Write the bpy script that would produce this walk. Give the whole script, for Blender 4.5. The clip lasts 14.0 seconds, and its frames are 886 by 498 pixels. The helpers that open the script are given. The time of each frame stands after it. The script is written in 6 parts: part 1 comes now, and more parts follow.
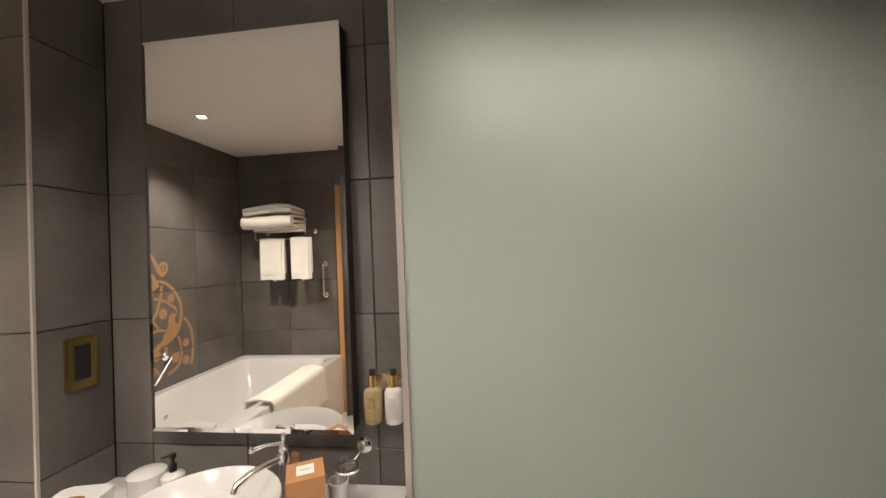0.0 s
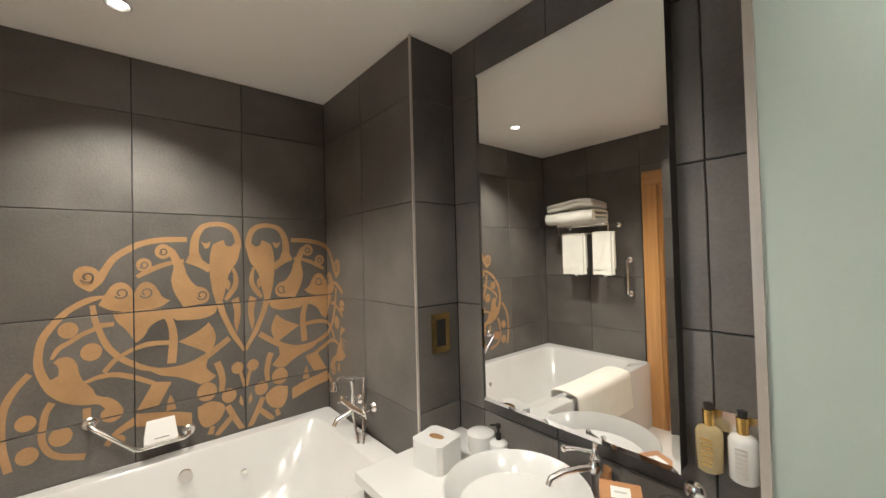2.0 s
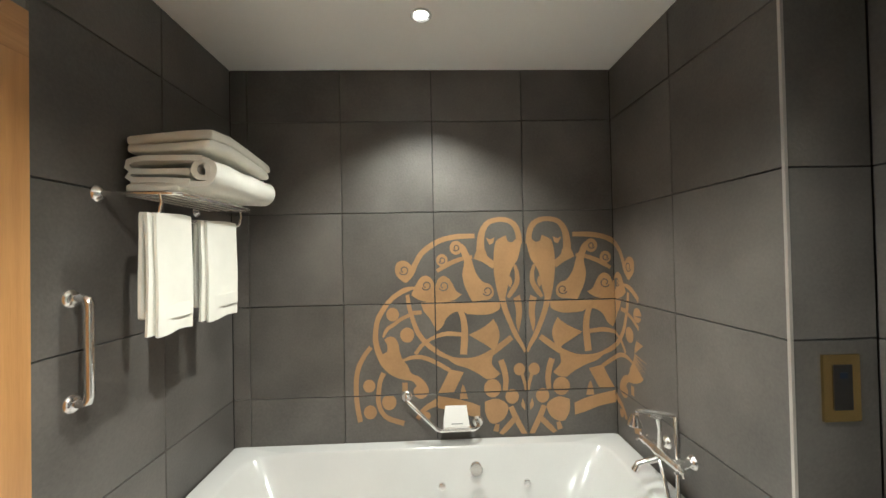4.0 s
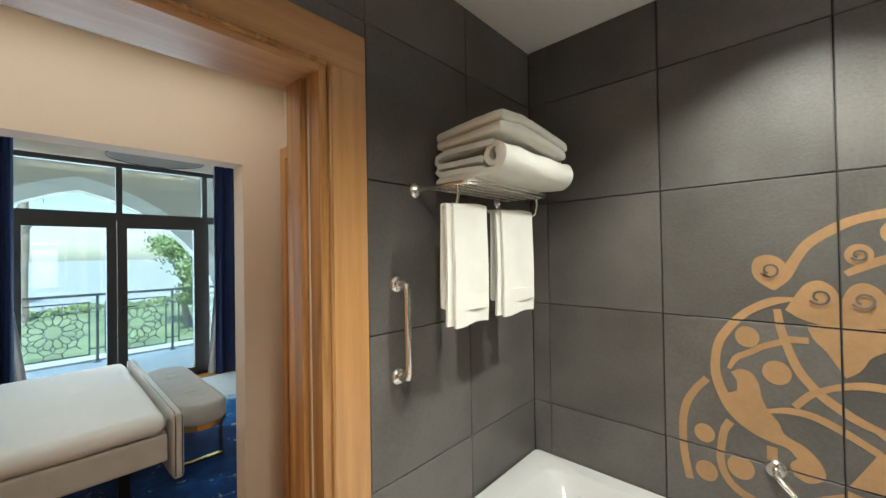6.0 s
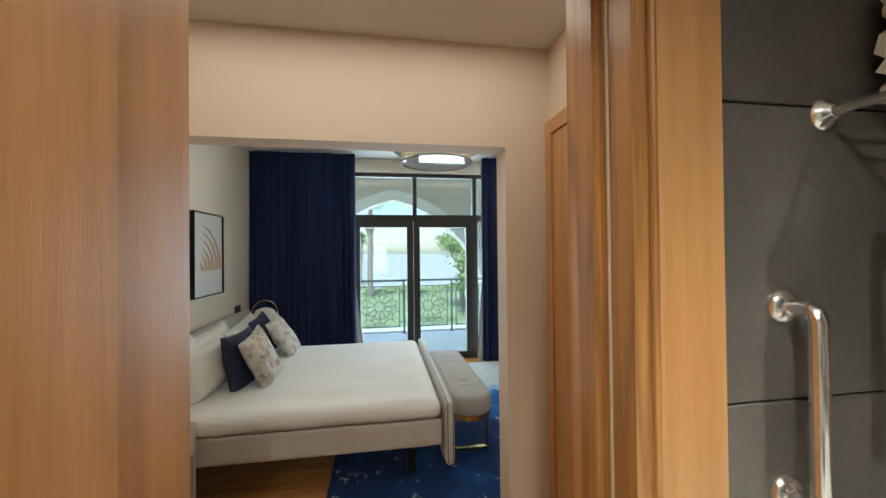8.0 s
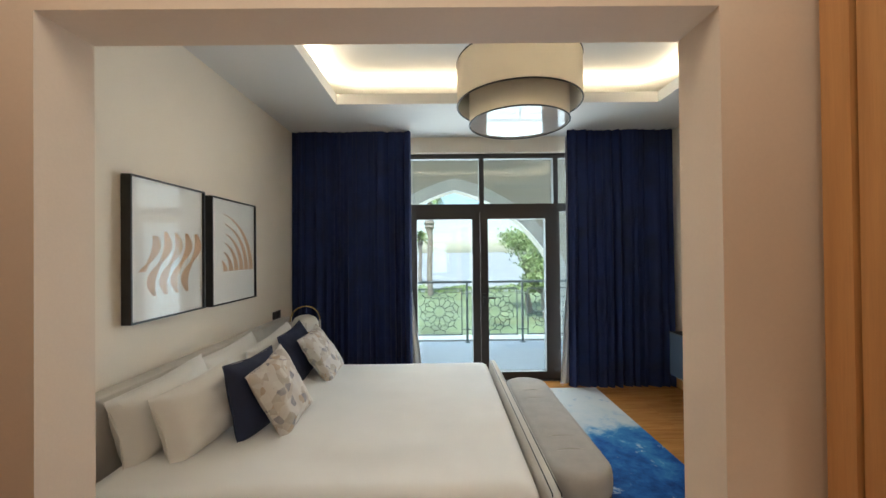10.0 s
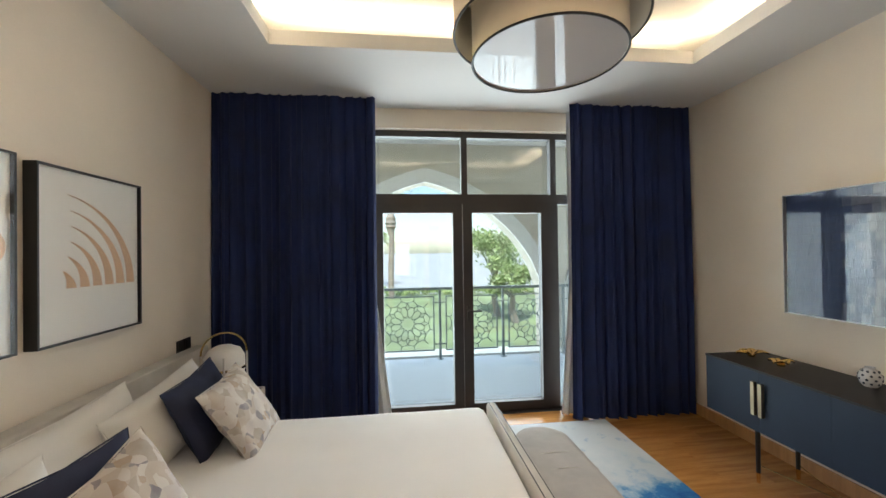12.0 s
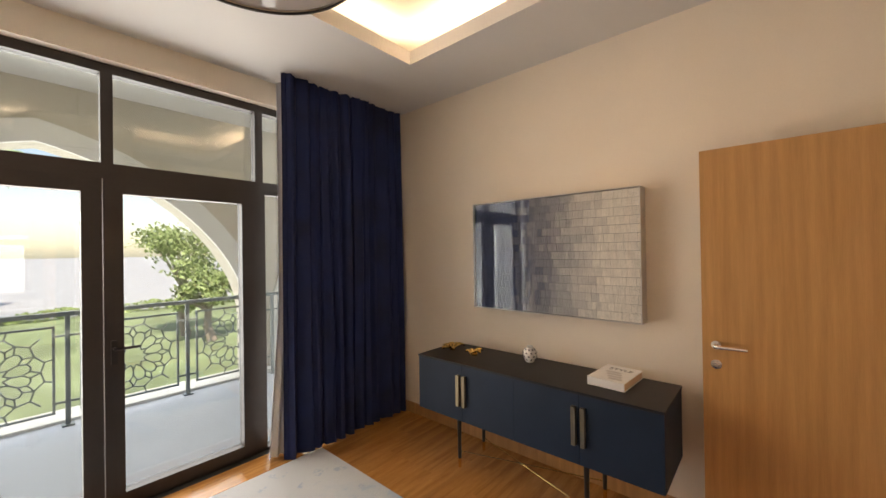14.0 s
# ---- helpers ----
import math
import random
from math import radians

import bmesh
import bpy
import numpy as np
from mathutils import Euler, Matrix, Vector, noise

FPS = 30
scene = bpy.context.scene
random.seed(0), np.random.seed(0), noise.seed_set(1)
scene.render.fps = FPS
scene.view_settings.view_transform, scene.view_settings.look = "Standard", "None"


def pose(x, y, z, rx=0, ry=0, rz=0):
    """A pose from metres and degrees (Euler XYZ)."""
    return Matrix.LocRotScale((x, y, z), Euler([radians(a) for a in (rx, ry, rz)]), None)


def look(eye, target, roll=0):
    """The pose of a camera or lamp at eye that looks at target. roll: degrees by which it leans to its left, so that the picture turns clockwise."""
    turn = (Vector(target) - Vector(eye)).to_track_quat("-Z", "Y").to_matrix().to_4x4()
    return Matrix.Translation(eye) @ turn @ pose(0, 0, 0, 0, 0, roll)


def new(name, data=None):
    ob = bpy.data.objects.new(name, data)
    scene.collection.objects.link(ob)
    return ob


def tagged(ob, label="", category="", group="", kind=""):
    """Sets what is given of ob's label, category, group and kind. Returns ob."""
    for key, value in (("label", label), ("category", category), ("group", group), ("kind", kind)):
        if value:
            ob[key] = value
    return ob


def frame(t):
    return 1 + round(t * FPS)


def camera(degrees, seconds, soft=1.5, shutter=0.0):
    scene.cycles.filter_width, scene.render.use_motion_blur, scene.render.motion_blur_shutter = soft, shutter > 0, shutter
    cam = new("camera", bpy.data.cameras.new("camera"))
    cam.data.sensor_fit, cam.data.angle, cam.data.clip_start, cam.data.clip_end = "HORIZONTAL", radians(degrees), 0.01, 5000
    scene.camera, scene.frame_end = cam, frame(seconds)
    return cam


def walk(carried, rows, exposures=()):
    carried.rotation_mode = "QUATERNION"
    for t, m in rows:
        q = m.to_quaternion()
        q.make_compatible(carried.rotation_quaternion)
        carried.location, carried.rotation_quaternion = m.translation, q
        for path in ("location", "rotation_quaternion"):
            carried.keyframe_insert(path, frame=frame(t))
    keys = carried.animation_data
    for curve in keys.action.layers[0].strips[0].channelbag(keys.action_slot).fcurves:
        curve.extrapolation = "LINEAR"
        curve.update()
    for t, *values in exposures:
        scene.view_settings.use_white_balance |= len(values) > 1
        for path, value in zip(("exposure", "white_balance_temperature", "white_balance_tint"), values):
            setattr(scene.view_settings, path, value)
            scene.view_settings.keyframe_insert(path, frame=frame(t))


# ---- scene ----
cam = camera(99.8, 14.0)
METRES, EYE, TILT, LEAN, TURN = 4.1, 1.58, 0.0, 0.0, 6.4
ROWS = [
    (0.0, 0.0, 0.0, 0.0, 0.03, 0.72, 2.27),
    (0.5, 0.0024, 0.0076, 0.003, 11.72, 0.69, 1.9),
    (1.0, -0.0018, 0.0092, 0.0048, 22.6, 0.77, 1.85),
    (1.5, -0.0083, 0.0138, 0.0067, 34.08, 1.01, 1.67),
    (2.0, -0.0203, 0.0163, 0.0077, 43.31, 1.0, 1.52),
    (2.5, -0.04, 0.0166, 0.0101, 53.19, 0.99, 1.26),
    (3.0, -0.0635, 0.0209, 0.0123, 62.17, 0.85, 1.17),
    (5.5, -0.1857, 0.0345, 0.0159, 114.6, 0.7, 1.04),
    (6.0, -0.2031, 0.0135, 0.0128, 126.48, 0.62, 0.96),
    (6.5, -0.2212, -0.0113, 0.0118, 138.53, 0.66, 0.83),
    (7.0, -0.2276, -0.0302, 0.0124, 148.39, 0.66, 0.76),
    (7.5, -0.2376, -0.0583, 0.0119, 157.77, 0.62, 0.64),
    (8.0, -0.2547, -0.0957, 0.011, 164.22, 0.53, 0.6),
    (8.5, -0.2659, -0.1417, 0.0074, 168.45, 0.62, 0.58),
    (11.0, -0.2849, -0.4761, 0.0058, 173.61, 0.38, 0.6),
    (11.5, -0.2844, -0.5339, 0.0077, 172.05, 0.47, 0.68),
    (12.0, -0.2746, -0.5745, 0.0095, 167.15, 0.49, 0.77),
    (12.5, -0.2756, -0.6149, 0.0083, 158.25, 0.52, 0.85),
    (13.0, -0.2943, -0.6469, 0.0086, 148.22, 0.36, 0.92),
    (13.5, -0.3212, -0.6784, 0.0089, 136.84, 0.34, 0.9),
    (14.0, -0.3539, -0.7048, 0.0082, 124.77, 0.3, 0.87),
]
EXPO = [(0.0, 1.1, 6650, 15), (2.5, 1.2, 6100, 6), (5.5, 1.2, 5750, 0), (7.0, 1.02, 6050, 3), (8.5, 1.2, 6100, 5), (11.0, 1.15, 6750, 12), (12.5, 1.25, 7150, 16), (14.0, 1.15, 8700, 27)]
walk(cam, [(t, pose(0, 0, EYE, TILT, LEAN, TURN) @ pose(METRES * x, METRES * y, METRES * z, 90 + pitch, roll, yaw)) for t, x, y, z, yaw, pitch, roll in ROWS], EXPO)

# ---- world, sun, lamps ----
world = bpy.data.worlds.new("world")
scene.world = world
world.use_nodes = True
wn = world.node_tree
sky = wn.nodes.new("ShaderNodeTexSky")
sky.sky_type = "NISHITA"
sky.sun_disc = False
sky.sun_elevation = radians(52)
sky.sun_rotation = radians(17)
wn.links.new(sky.outputs[0], wn.nodes["Background"].inputs[0])
wn.nodes["Background"].inputs[1].default_value = 0.15


def lamp(kind, name, m, power, colour, **kw):
    data = bpy.data.lights.new(name, kind)
    data.energy, data.color = power, colour
    for k, v in kw.items():
        if k == "size":
            data.size = v
        elif k == "size_y":
            data.shape, data.size_y = "RECTANGLE", v
        elif k == "radius":
            data.shadow_soft_size = v
        elif k == "spot":
            data.spot_size, data.spot_blend = radians(v), 0.6
        elif k == "angle":
            data.angle = radians(v)
    ob = new(name, data)
    ob.matrix_world = m
    return ob


lamp("SUN", "sun", look((9, 30, 40), (0, 0, 0)), 4.9, (1.0, 0.95, 0.88), angle=0.5)
WARM = (1.0, 0.92, 0.80)
# the last two are unseen, added to brighten the ceiling and frosted pane
DOWNLIGHTS = [(-2.14, 0.04), (-0.92, 0.06), (0.45, -0.45), (0.5, 0.6)]
for k, (x, y) in enumerate(DOWNLIGHTS):
    lamp("SPOT", "downlight_lamp", look((x, y, 2.69), (x, y, 0)), (54, 50, 15, 21)[k], WARM, radius=0.04, spot=(112, 135, 150, 150)[k])
# unseen lamp added behind the frosted glass to make it glow
lamp("SPOT", "shower_fill", look((0.0, 2.05, 2.69), (0.0, 1.75, 0)), 9.5, WARM, radius=0.3, spot=178)
# added panels stand in for daylight, one at the glass, one beyond the arcade
lamp("AREA", "window_light", look((-1.58, -6.31, 1.42), (-1.58, 0, 1.42)), 50, (0.86, 0.93, 1.0), size=2.8, size_y=2.75)
lamp("AREA", "daylight_panel", look((-1.25, -9.1, 1.5), (-1.25, 0, 1.5)), 230, (0.80, 0.91, 1.0), size=9.0, size_y=3.4)
# unseen soft panel, added in place of the vestibule's own lighting
lamp("AREA", "vestibule_fill", look((-0.85, -1.72, 2.68), (-0.85, -1.72, 0)), 5.0, (1.0, 0.88, 0.74), size=1.7, size_y=0.85)
CX0, CX1, CY0, CY1 = -3.08, -0.0, -5.05, -3.0     # ceiling recess
for (ax, ay, sx, sy) in ((CX0 - 0.1, (CY0 + CY1) / 2, 0.05, CY1 - CY0), (CX1 + 0.1, (CY0 + CY1) / 2, 0.05, CY1 - CY0),
                         ((CX0 + CX1) / 2, CY0 - 0.1, CX1 - CX0, 0.05), ((CX0 + CX1) / 2, CY1 + 0.1, CX1 - CX0, 0.05)):
    lamp("AREA", "cove_lamp", pose(ax, ay, 3.17, 180), 6.8, (1.0, 0.84, 0.6), size=sx, size_y=sy)


# ---- materials ----
def mat(name, colour, rough=0.5, metal=0.0, var=0.12, scale=6.0, fine=60.0, bump=0.1, spec=0.5, second=None, stretch=(1, 1, 1), emit=0, trans=0, piece=0.0, coat=0.0):
    m = bpy.data.materials.new(name)
    m.use_nodes = True
    n, l = m.node_tree.nodes, m.node_tree.links
    b = n["Principled BSDF"]
    b.inputs["Roughness"].default_value = rough
    b.inputs["Metallic"].default_value = metal
    b.inputs["Specular IOR Level"].default_value = spec
    b.inputs["Transmission Weight"].default_value = trans
    b.inputs["Coat Weight"].default_value = coat
    c1 = tuple(max(0, c * (1 - var)) for c in colour)
    c2 = second or tuple(min(1, c * (1 + var)) for c in colour)
    tc = n.new("ShaderNodeTexCoord")
    mp = n.new("ShaderNodeMapping")
    mp.inputs["Scale"].default_value = stretch
    l.new(tc.outputs["Object"], mp.inputs[0])
    info = n.new("ShaderNodeObjectInfo")
    vadd = n.new("ShaderNodeVectorMath")
    vadd.operation = "MULTIPLY_ADD"
    comb = n.new("ShaderNodeCombineXYZ")
    for i in range(3):
        l.new(info.outputs["Random"], comb.inputs[i])
    l.new(comb.outputs[0], vadd.inputs[0])
    vadd.inputs[1].default_value = (17, 31, 23)
    l.new(mp.outputs[0], vadd.inputs[2])
    big = n.new("ShaderNodeTexNoise")
    big.inputs["Scale"].default_value, big.inputs["Detail"].default_value = scale, 5
    l.new(vadd.outputs[0], big.inputs["Vector"])
    small = n.new("ShaderNodeTexNoise")
    small.inputs["Scale"].default_value, small.inputs["Detail"].default_value = fine, 4
    l.new(vadd.outputs[0], small.inputs["Vector"])
    mix = n.new("ShaderNodeMix")
    mix.data_type = "RGBA"
    mix.inputs["A"].default_value, mix.inputs["B"].default_value = (*c1, 1), (*c2, 1)
    ms = n.new("ShaderNodeMath")
    ms.operation = "MULTIPLY_ADD"
    l.new(small.outputs["Fac"], ms.inputs[0])
    ms.inputs[1].default_value = 0.4
    l.new(big.outputs["Fac"], ms.inputs[2])
    mr = n.new("ShaderNodeMapRange")
    l.new(ms.outputs[0], mr.inputs["Value"])
    mr.inputs["From Min"].default_value, mr.inputs["From Max"].default_value = 0.45, 0.95
    l.new(mr.outputs[0], mix.inputs["Factor"])
    out = mix.outputs["Result"]
    if piece:
        hv = n.new("ShaderNodeHueSaturation")
        pv = n.new("ShaderNodeMath")
        pv.operation = "MULTIPLY_ADD"
        l.new(info.outputs["Random"], pv.inputs[0])
        pv.inputs[1].default_value, pv.inputs[2].default_value = 2 * piece, 1 - piece
        l.new(pv.outputs[0], hv.inputs["Value"])
        l.new(out, hv.inputs["Color"])
        out = hv.outputs["Color"]
    l.new(out, b.inputs["Base Color"])
    if emit:
        l.new(out, b.inputs["Emission Color"])
        b.inputs["Emission Strength"].default_value = emit
    if bump:
        bp = n.new("ShaderNodeBump")
        bp.inputs["Strength"].default_value, bp.inputs["Distance"].default_value = bump, 0.01
        l.new(small.outputs["Fac"], bp.inputs["Height"])
        l.new(bp.outputs[0], b.inputs["Normal"])
    rr = n.new("ShaderNodeMapRange")
    l.new(big.outputs["Fac"], rr.inputs["Value"])
    rr.inputs["To Min"].default_value, rr.inputs["To Max"].default_value = max(0, rough * 0.85), min(1, rough * 1.15)
    l.new(rr.outputs[0], b.inputs["Roughness"])
    return m


def wood(name, c1, c2, stretch, rough=0.35, coat=0.3, bump=0.08, wave=9.0, grain=0.0):
    m = mat(name, c1, rough, second=c2, stretch=stretch, scale=2.2, fine=22, bump=bump, coat=coat, piece=0.06)
    n, l = m.node_tree.nodes, m.node_tree.links
    p = n["Principled BSDF"]
    p.inputs["Coat Roughness"].default_value = 0.25
    if grain:
        # long flames of darker pores: bands of a noise that runs along the board
        tc, mp, nz, wv, mr, mx = [n.new("ShaderNode" + k) for k in ("TexCoord", "Mapping", "TexNoise", "Math", "MapRange", "Mix")]
        mp.inputs["Scale"].default_value = [v * 0.28 for v in stretch]
        l.new(tc.outputs["Object"], mp.inputs[0])
        l.new(mp.outputs[0], nz.inputs["Vector"])
        nz.inputs["Scale"].default_value, nz.inputs["Detail"].default_value = 1.6, 2.0
        wv.operation = "PINGPONG"
        ml = n.new("ShaderNodeMath")
        ml.operation = "MULTIPLY"
        l.new(nz.outputs["Fac"], ml.inputs[0])
        ml.inputs[1].default_value = wave
        l.new(ml.outputs[0], wv.inputs[0])
        wv.inputs[1].default_value = 0.5
        l.new(wv.outputs[0], mr.inputs["Value"])
        mr.inputs["From Min"].default_value, mr.inputs["From Max"].default_value = 0.30, 0.5
        mr.inputs["To Max"].default_value = grain
        mx.data_type = "RGBA"
        mx.inputs["B"].default_value = (*[c * 0.55 for c in c1], 1)
        l.new(p.inputs["Base Color"].links[0].from_socket, mx.inputs["A"])
        l.new(mr.outputs[0], mx.inputs["Factor"])
        l.new(mx.outputs["Result"], p.inputs["Base Color"])
    return m


M_TILE = mat("slate_tile", (0.130, 0.119, 0.108), 0.40, var=0.28, scale=3, fine=90, bump=0.12, piece=0.15)
M_GROUT = mat("grout", (0.025, 0.024, 0.023), 0.9)
M_MURAL = mat("ochre_inlay", (0.42, 0.245, 0.115), 0.45, var=0.15, scale=5, fine=70, bump=0.05)
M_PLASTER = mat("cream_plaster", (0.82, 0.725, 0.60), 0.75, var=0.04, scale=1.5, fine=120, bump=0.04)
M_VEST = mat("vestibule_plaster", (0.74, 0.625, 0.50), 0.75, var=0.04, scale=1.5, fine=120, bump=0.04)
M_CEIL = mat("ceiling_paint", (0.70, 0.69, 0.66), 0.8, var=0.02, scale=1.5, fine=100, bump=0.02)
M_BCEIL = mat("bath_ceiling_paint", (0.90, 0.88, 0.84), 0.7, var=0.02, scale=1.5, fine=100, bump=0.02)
M_OAK = wood("oak_veneer", (0.54, 0.27, 0.095), (0.63, 0.335, 0.13), (14, 14, 0.6), grain=0.12)
M_OAKDARK = wood("dark_oak", (0.34, 0.15, 0.042), (0.58, 0.30, 0.10), (16, 16, 0.7), grain=0.55)
M_OAKHEAD = wood("oak_horizontal_grain", (0.48, 0.23, 0.08), (0.62, 0.33, 0.13), (0.6, 12, 12))
M_FLOOR = wood("oak_parquet", (0.43, 0.17, 0.04), (0.60, 0.285, 0.085), (0.8, 8, 8), rough=0.22, grain=0.35)
M_SEAL = mat("pale_rubber", (0.45, 0.36, 0.24), 0.5, var=0.1, bump=0.0)
M_WHITE = mat("white_acrylic", (0.70, 0.69, 0.67), 0.15, var=0.02, bump=0.0, coat=0.4)
M_CHROME = mat("chrome", (0.92, 0.90, 0.88), 0.2, metal=1.0, var=0.02, bump=0.0)
M_TRIM = mat("satin_metal_trim", (0.62, 0.58, 0.54), 0.35, metal=0.6, var=0.05, bump=0.0)
M_BRASS = mat("aged_brass", (0.62, 0.45, 0.18), 0.22, metal=1.0, var=0.1, bump=0.02)
M_PULL = mat("antique_bronze", (0.40, 0.32, 0.21), 0.38, metal=1.0, var=0.12, bump=0.02)
M_GOLD = mat("gold_metal", (0.85, 0.58, 0.2), 0.25, metal=1.0, var=0.1, bump=0.02)
M_MIRROR = mat("mirror_silver", (0.88, 0.88, 0.87), 0.0, metal=1.0, var=0.0, bump=0.0)
M_MIRROR.node_tree.nodes["Principled BSDF"].inputs["Roughness"].default_value = 0.0
M_TOWEL = mat("white_terry", (0.84, 0.81, 0.73), 0.95, var=0.05, scale=8, fine=420, bump=0.22)
M_LINEN = mat("white_bed_linen", (0.80, 0.79, 0.77), 0.85, var=0.03, scale=3, fine=300, bump=0.12)
M_BEDFAB = mat("oatmeal_upholstery", (0.58, 0.54, 0.48), 0.9, var=0.08, scale=8, fine=350, bump=0.3)
M_BENCHFAB = mat("grey_beige_boucle", (0.45, 0.42, 0.39), 0.9, var=0.1, scale=10, fine=250, bump=0.5)
M_NAVY = mat("navy_velvet", (0.008, 0.019, 0.084), 0.85, var=0.35, scale=4, fine=200, bump=0.15)
M_NAVYLACQ = mat("navy_lacquer", (0.012, 0.025, 0.048), 0.5, var=0.15, scale=3, fine=80, bump=0.02, spec=0.3)
M_BLACKTOP = mat("black_wood_top", (0.016, 0.013, 0.012), 0.45, var=0.2, scale=3, fine=40, bump=0.03, spec=0.3)
M_BLACK = mat("black_metal", (0.015, 0.013, 0.012), 0.4, var=0.2, bump=0.02)
M_BRONZE = mat("dark_bronze_frame", (0.03, 0.022, 0.02), 0.45, var=0.2, scale=4, bump=0.03)
M_RAIL = mat("green_grey_metal", (0.15, 0.18, 0.18), 0.5, var=0.15, bump=0.02)
M_STONE = mat("pale_paving", (0.44, 0.47, 0.52), 0.6, var=0.06, scale=4, bump=0.05)
M_PALEFLOOR = mat("pale_bounce_floor", (0.76, 0.73, 0.68), 0.25, var=0.05, scale=3, bump=0.01)
M_RENDER = mat("white_render", (0.70, 0.68, 0.63), 0.85, var=0.05, scale=2, fine=90, bump=0.1)
M_GRASS = mat("lawn", (0.20, 0.27, 0.14), 0.95, var=0.4, scale=0.6, fine=20, bump=0.4)
M_LEAF = mat("foliage", (0.22, 0.31, 0.12), 0.6, var=0.4, scale=1.5, fine=9, bump=0.0, piece=0.1)
M_BARK = mat("bark", (0.24, 0.21, 0.18), 0.9, var=0.3, scale=6, bump=0.4)
M_SHADE = mat("cream_lampshade", (0.74, 0.66, 0.53), 0.85, var=0.03, scale=5, fine=300, bump=0.1)
M_LED = mat("led_strip", (1.0, 0.84, 0.6), 0.5, var=0, bump=0, emit=6)
M_BULB = mat("downlight_lens", (1.0, 0.93, 0.82), 0.5, var=0, bump=0, emit=12)
M_PAPER = mat("matt_card", (0.87, 0.85, 0.81), 0.8, var=0.02, bump=0.03)
M_PAPERSH = mat("cut_paper", (0.72, 0.50, 0.34), 0.8, var=0.05, bump=0.03)
# ground colour has the bright haze of the distance mixed in
M_HAZE = mat("hazed_beach_and_water", (0.38, 0.41, 0.43), 0.7, var=0.03, scale=0.02, fine=0.4, bump=0.0)
M_ARCADE = mat("beige_render", (0.50, 0.45, 0.37), 0.85, var=0.05, scale=2, fine=90, bump=0.1)


def glass(name, tint=(1, 1, 1), rough=0.0, gloss=0.05, graze=0.75):
    m = bpy.data.materials.new(name)
    m.use_nodes = True
    n, l = m.node_tree.nodes, m.node_tree.links
    n.remove(n["Principled BSDF"])
    tr, gl, lw, mx = n.new("ShaderNodeBsdfTransparent"), n.new("ShaderNodeBsdfGlossy"), n.new("ShaderNodeLayerWeight"), n.new("ShaderNodeMixShader")
    tr.inputs[0].default_value = (*tint, 1)
    gl.inputs["Roughness"].default_value = rough
    pw, ml = n.new("ShaderNodeMath"), n.new("ShaderNodeMath")
    pw.operation, ml.operation = "POWER", "MULTIPLY_ADD"
    lw.inputs[0].default_value = 0.5
    l.new(lw.outputs["Facing"], pw.inputs[0])
    pw.inputs[1].default_value = 4.0
    l.new(pw.outputs[0], ml.inputs[0])
    ml.inputs[1].default_value, ml.inputs[2].default_value = graze, gloss
    l.new(ml.outputs[0], mx.inputs[0])
    l.new(tr.outputs[0], mx.inputs[1])
    l.new(gl.outputs[0], mx.inputs[2])
    l.new(mx.outputs[0], n["Material Output"].inputs[0])
    return m


M_GLASS = glass("window_glass", (0.76, 0.82, 0.83), gloss=0.06)
M_PICGLASS = glass("picture_glass", (0.985, 0.985, 0.98), 0.0, 0.02, 0.4)
M_FROST = mat("frosted_glass", (0.74, 0.83, 0.78), 0.85, var=0.02, scale=2, fine=300, bump=0.05, trans=0.5)


# ---- builders ----
def thing(name, at, label="", category="", group="", kind="", rz=0):
    ob = new(name)
    ob.location, ob.rotation_euler = at, (0, 0, radians(rz))
    ob.empty_display_size = 0.1
    return tagged(ob, label, category, group, kind)


def base_of(ob):
    m = Matrix.Identity(4)
    while ob:
        m = ob.matrix_basis @ m
        ob = ob.parent
    return m


def part(name, bm, material, parent=None, label="", smooth=False, bevel=0.0, local=False, kind=""):
    """Links bm as a mesh object. Its points are in the world, or with local in the parent's own space."""
    me = bpy.data.meshes.new(name)
    if bevel:
        bmesh.ops.bevel(bm, geom=[e for e in bm.edges if e.is_manifold and e.calc_face_angle(0) > 0.5], offset=bevel, segments=2, affect="EDGES", clamp_overlap=True)
    if parent is not None and not local:
        bmesh.ops.transform(bm, matrix=base_of(parent).inverted(), verts=bm.verts)
    bmesh.ops.recalc_face_normals(bm, faces=bm.faces)
    bm.to_mesh(me)
    bm.free()
    if smooth:
        me.polygons.foreach_set("use_smooth", [True] * len(me.polygons))
        me.set_sharp_from_angle(angle=radians(40))
    me.materials.append(material)
    ob = new(name, me)
    ob.parent = parent
    return tagged(ob, label, kind=kind)


def box(x0, x1, y0, y1, z0, z1, bm=None):
    bm = bm or bmesh.new()
    v = [bm.verts.new((x, y, z)) for z in (z0, z1) for y in (y0, y1) for x in (x0, x1)]
    for f in ((0, 2, 3, 1), (4, 5, 7, 6), (0, 1, 5, 4), (2, 6, 7, 3), (0, 4, 6, 2), (1, 3, 7, 5)):
        bm.faces.new([v[i] for i in f])
    return bm


